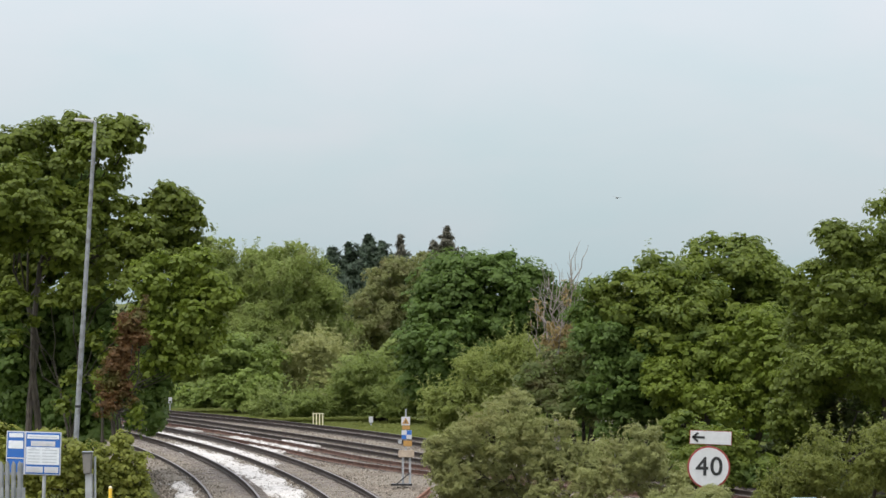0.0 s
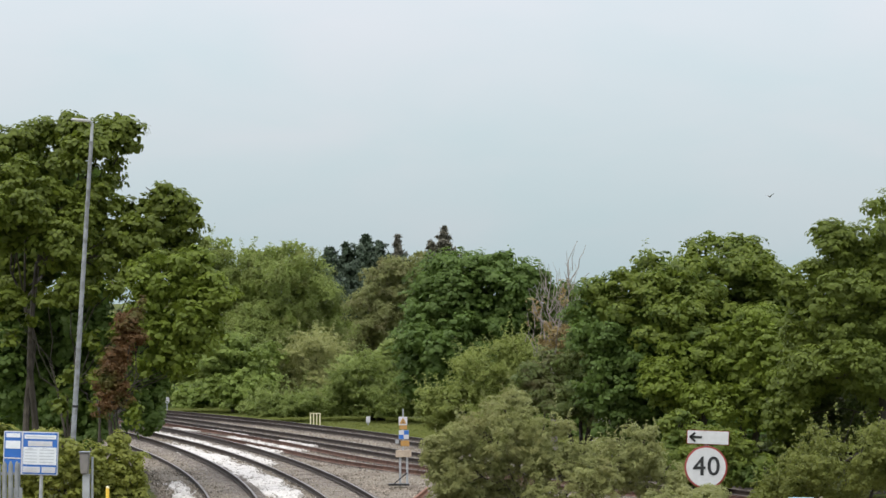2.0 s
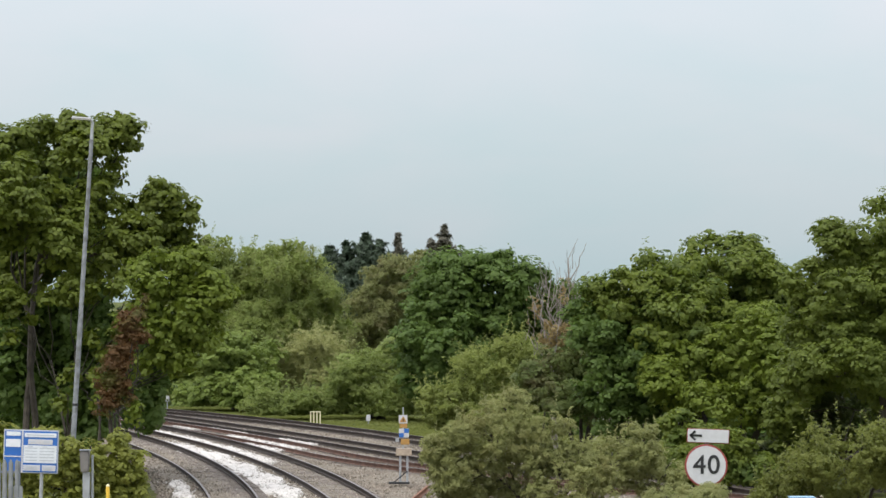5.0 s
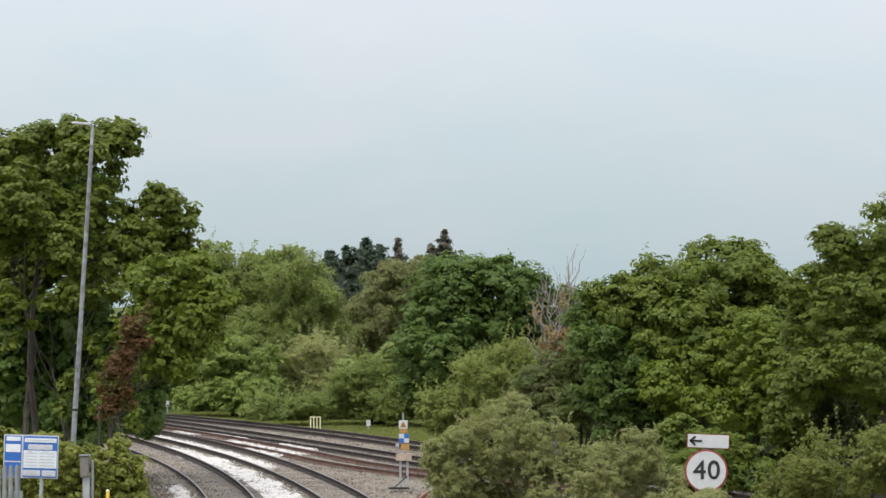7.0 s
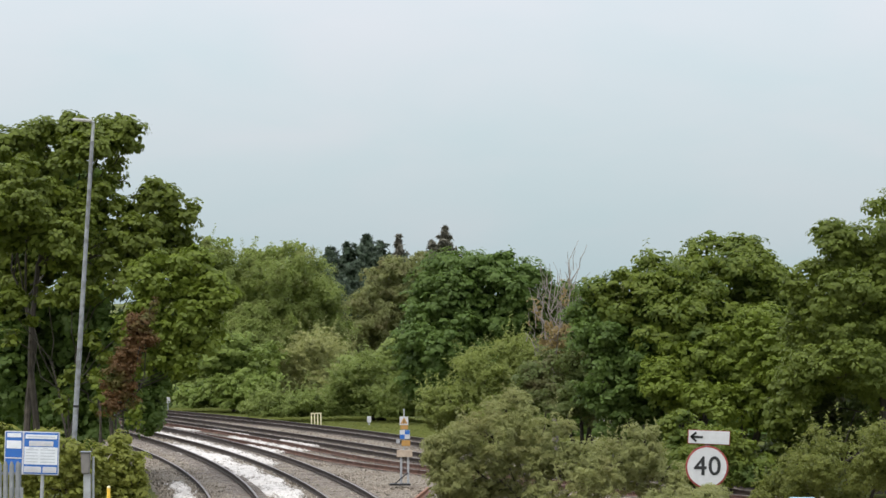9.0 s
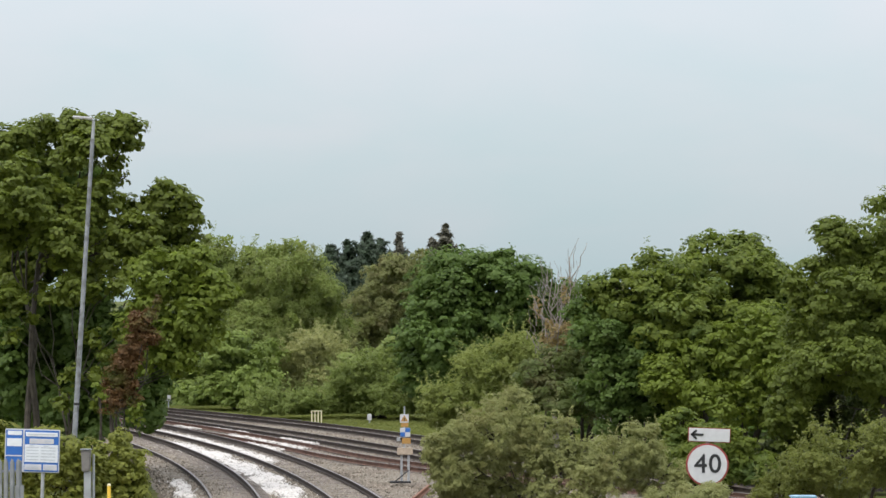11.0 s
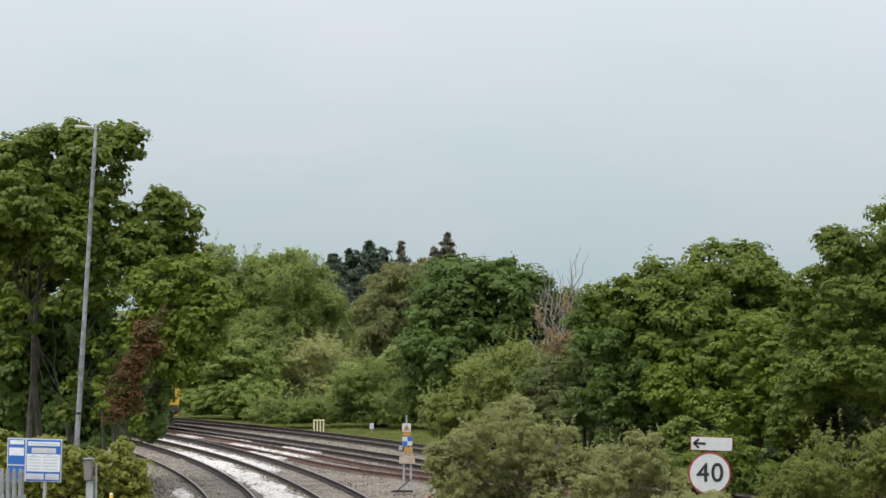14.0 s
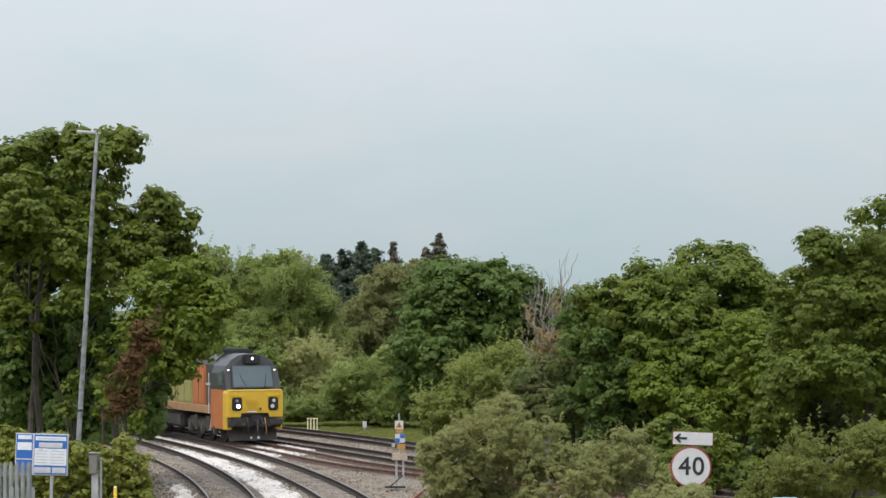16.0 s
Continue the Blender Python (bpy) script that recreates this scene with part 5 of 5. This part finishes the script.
bm = rodded((0.02, 0.0, 1.0), (0.02, -0.32, 1.0), 0.06, 0.05, 10)
rod(bm, (0.02, -0.3, 1.03), (0.02, -0.33, 0.62), 0.045, 0.04, 8)
rod(bm, (0.02, -0.33, 0.62), (0.02, -0.22, 0.40), 0.05, 0.04, 8)
part("coupling_hook", bm, LOCO_DUST, loco, "worn steel coupling hook")
for x in (-0.38, 0.3, 0.45):
    bm = rodded((x, 0.0, 1.12), (x, -0.14, 0.9), 0.026, None, 8)
    rod(bm, (x, -0.14, 0.9), (x + 0.03, -0.16, 0.55), 0.026, None, 8)
    rod(bm, (x + 0.03, -0.16, 0.55), (x + 0.05, -0.02, 0.42), 0.026, None, 8)
    part("brake_hose", bm, LOCO_SILL if x == 0.45 else BLACK_PAINT, loco)
for s in (-1, 1):
    part("lower_lamp", rodded((s * 0.17, 0.06, 0.26), (s * 0.17, 0.02, 0.26), 0.055, None, 12), WHITE_PAINT, loco, "white plough end plate")
part("number_bar", boxed((0.42, 0.01, 0.05), (-0.15, -0.032, 1.40)), PALE_PRINT, loco)

# running gear
wheelsets = []
for y_mid in (3.9, 15.9):
    bogie = part("bogie", boxed((2.3, 4.9, 0.34), (0, y_mid, 0.86), 0.05), LOCO_DARK, loco, "dark dusty bogie")
    for s in (-1, 1):
        part("side_frame", boxed((0.16, 5.0, 0.4), (s * 1.14, y_mid, 0.72), 0.06), LOCO_DARK, bogie)
        for dy in (-1.9, 0.0, 1.9):
            part("axle_box", boxed((0.2, 0.46, 0.5), (s * 1.22, y_mid + dy, 0.55), 0.08), LOCO_DUST, bogie)
        for dy in (-0.95, 0.95):
            bm = rodded((s * 1.24, y_mid + dy, 0.45), (s * 1.24, y_mid + dy, 1.12), 0.11, None, 12)
            part("spring", bm, LOCO_DUST, bogie)
        part("damper", rodded((s * 1.27, y_mid - 1.3, 0.5), (s * 1.27, y_mid - 1.5, 1.1), 0.06, None, 8), GALVANISED, bogie)
    for dy in (-1.9, 0.0, 1.9):
        bm = bmesh.new()
        rod(bm, (-0.75, 0, 0), (0.75, 0, 0), 0.09, None, 12)
        for s in (-1, 1):
            rod(bm, (s * 0.70, 0, 0), (s * 0.82, 0, 0), 0.535, 0.53, 32)
            rod(bm, (s * 0.82, 0, 0), (s * 0.86, 0, 0), 0.2, 0.16, 16)
            for k in range(4):
                a = k * math.pi / 2
                rod(bm, (s * 0.81, 0.33 * math.cos(a), 0.33 * math.sin(a)), (s * 0.835, 0.33 * math.cos(a), 0.33 * math.sin(a)), 0.05, None, 8)
        w = part("wheelset", bm, LOCO_DUST, bogie)
        w.matrix_basis = pose(0, y_mid + dy, 0.535)
        wheelsets.append((w, y_mid + dy))
part("fuel_tank", boxed((2.5, 5.2, 0.72), (0, 9.9, 0.8), 0.12), LOCO_DARK, loco)

# ---- birds ----


def bird(label, span, plumage=None):
    plumage = plumage or FEATHER
    b = thing("bird", label, "bird")
    bm = bmesh.new()
    bmesh.ops.create_uvsphere(bm, u_segments=12, v_segments=8, radius=0.5, matrix=Matrix.Diagonal((span * 0.42, span * 0.11, span * 0.10, 1)))
    for v in bm.verts:
        if v.co.x < -span * 0.08:
            v.co.z *= 0.6
            v.co.y *= 0.7
    part("body", bm, plumage, b, smooth=True)
    bm = loft([[(-span * 0.18, -span * 0.02, 0), (-span * 0.18, span * 0.02, 0), (-span * 0.18, 0, 0.01)], [(-span * 0.31, -span * 0.06, 0), (-span * 0.31, span * 0.06, 0), (-span * 0.31, 0, 0.012)]])
    part("tail", bm, plumage, b)
    wings = []
    for s in (-1, 1):
        bm = loft([[(span * 0.09, s * 0.01, 0), (-span * 0.07, s * 0.01, 0), (0, s * 0.01, span * 0.022)],
                   [(span * 0.10, s * span * 0.22, span * 0.05), (-span * 0.05, s * span * 0.22, span * 0.05), (0.02 * span, s * span * 0.22, span * 0.065)],
                   [(-span * 0.02, s * span * 0.5, span * 0.02), (-span * 0.06, s * span * 0.5, span * 0.02), (-span * 0.04, s * span * 0.5, span * 0.024)]])
        wings.append((part("wing", bm, plumage, b), s))
    return b, wings


gull, gull_wings = bird("grey gull gliding across the sky", 1.1)
white_gull, white_wings = bird("white gull flying low before the wood", 0.85, WHITE_FEATHER)
swift, swift_wings = bird("small dark bird crossing the sky", 0.34)

# ---- what moves ----


def loco_path():
    """Distance along the line, and the place there."""
    ys = np.arange(118.0, 340.0, 0.1)
    xs = np.array([way3(v) for v in ys])
    run = np.concatenate([[0], np.cumsum(np.hypot(np.diff(xs), np.diff(ys)))])
    return run, ys


RUN, RUN_Y = loco_path()
SPEED, FRONT_AT_END = 9.05, 128.9


def loco_pose(t):
    s = float(np.interp(FRONT_AT_END, RUN_Y, RUN)) + SPEED * (16.0 - t)
    ya, yb = float(np.interp(s + 3.9 * SIZE, RUN, RUN_Y)), float(np.interp(s + 15.9 * SIZE, RUN, RUN_Y))
    a, b = Vector((way3(ya), ya)), Vector((way3(yb), yb))
    d = (b - a).normalized()
    f = a - d * 3.9 * SIZE
    return pose(f.x, f.y, 0.012, 0, 0, math.degrees(math.atan2(-d.x, d.y)))


def sway(ob, rows_):
    """Boughs that lean with the wind: seconds, metres across, metres up."""
    walk(ob, [(t, pose(dx, 0.4 * dx, dz)) for t, dx, dz in rows_])


def motions():
    walk(loco, [(i * 0.5, loco_pose(i * 0.5)) for i in range(33)])
    for w, y in wheelsets:
        walk(w, [(i / 15, pose(0, y, 0.535, math.degrees(SPEED * i / 15 / (0.535 * SIZE)))) for i in range(241)])
    walk(vine, [(t, pose(-10.9, 93, 0, 0, math.degrees(dx / 5.5), 0)) for t, dx in
                ((0, -0.30), (1.5, -0.31), (3.5, -0.25), (6.5, -0.17), (8, -0.03), (9, 0.03), (11.5, 0.12), (13, 0.20), (14.5, 0.16), (16, 0.12))])
    for k, bough in enumerate(left_boughs):
        sway(bough, [(t, 0.02 * dx * (1 - 0.15 * k), 0.014 * dz) for t, dx, dz in
                     ((0, 19, -10), (1, 21, -12), (2, 19, -13), (3, 14, -8), (4, 11, -6), (6.5, 5, -4), (7.5, 5, -4), (8.5, -5, 2), (9, 0, -1),
                      (11.5, 18, -10), (12.5, 2, -3), (13.5, 2, -3), (14.5, 10, -7), (15, 0, 0), (15.5, -7, 4), (16, 0, 2))])
    walk(gull, [(0.0, pose(15.4, 250, 15.3, 8, 4, 58)), (0.5, pose(16.8, 250, 14.8, -20, 6, 58)), (1.0, pose(20.0, 250, 16.05, -30, 8, 58)), (1.5, pose(24.1, 250, 15.85, 20, 12, 58)),
                (2.0, pose(29.3, 250, 15.4, -5, 8, 58)), (2.5, pose(34.6, 250, 14.65, 10, 0, 58)), (3.0, pose(40.5, 250, 14.4, -10, 0, 58)), (4.0, pose(52.5, 250, 15.0, 0, 0, 58)), (16.0, pose(190, 250, 20, 0, 0, 58))])
    for w, s in gull_wings:
        walk(w, [(i * 0.25, pose(0, 0, 0, s * (10 + 24 * math.sin(i * 1.9)), 0, 0)) for i in range(65)])
    walk(white_gull, [(0.0, pose(-77, 141, 12.0, 0, 0, 0)), (4.2, pose(-27.5, 141, 9.2, 0, 0, 0)), (6.3, pose(-2.48, 141, 7.66, 4, 6, 0)), (6.5, pose(-0.37, 141, 7.29, 12, 8, 0)), (6.7, pose(2.08, 141, 6.82, 4, 8, 0)),
                      (6.9, pose(4.47, 141, 6.42, -6, 6, 0)), (7.1, pose(6.85, 141, 6.2, 0, 2, 0)), (9.0, pose(30, 141, 7.5, 0, 0, 0)), (16.0, pose(112, 141, 18, 0, 0, 0))])
    for w, s in white_wings:
        walk(w, [(i * 0.25, pose(0, 0, 0, s * (12 + 22 * math.sin(i * 2.1)), 0, 0)) for i in range(65)])
    walk(swift, [(0.0, pose(95, 150, 6, 0, 0, 180)), (12.3, pose(22, 150, 7.0, 0, 0, 180)), (12.6, pose(5.95, 150, 10.4, 0, 0, 180)), (12.8, pose(-3.75, 150, 11.9, 10, 0, 180)),
                 (13.0, pose(-13.1, 150, 14.2, 0, 0, 180)), (13.3, pose(-27, 150, 17.5, 0, 0, 180)), (16.0, pose(-150, 150, 40, 0, 0, 180))])
    for w, s in swift_wings:
        walk(w, [(i * 0.25, pose(0, 0, 0, s * (8 + 30 * math.sin(i * 2.3)), 0, 0)) for i in range(65)])


motions()
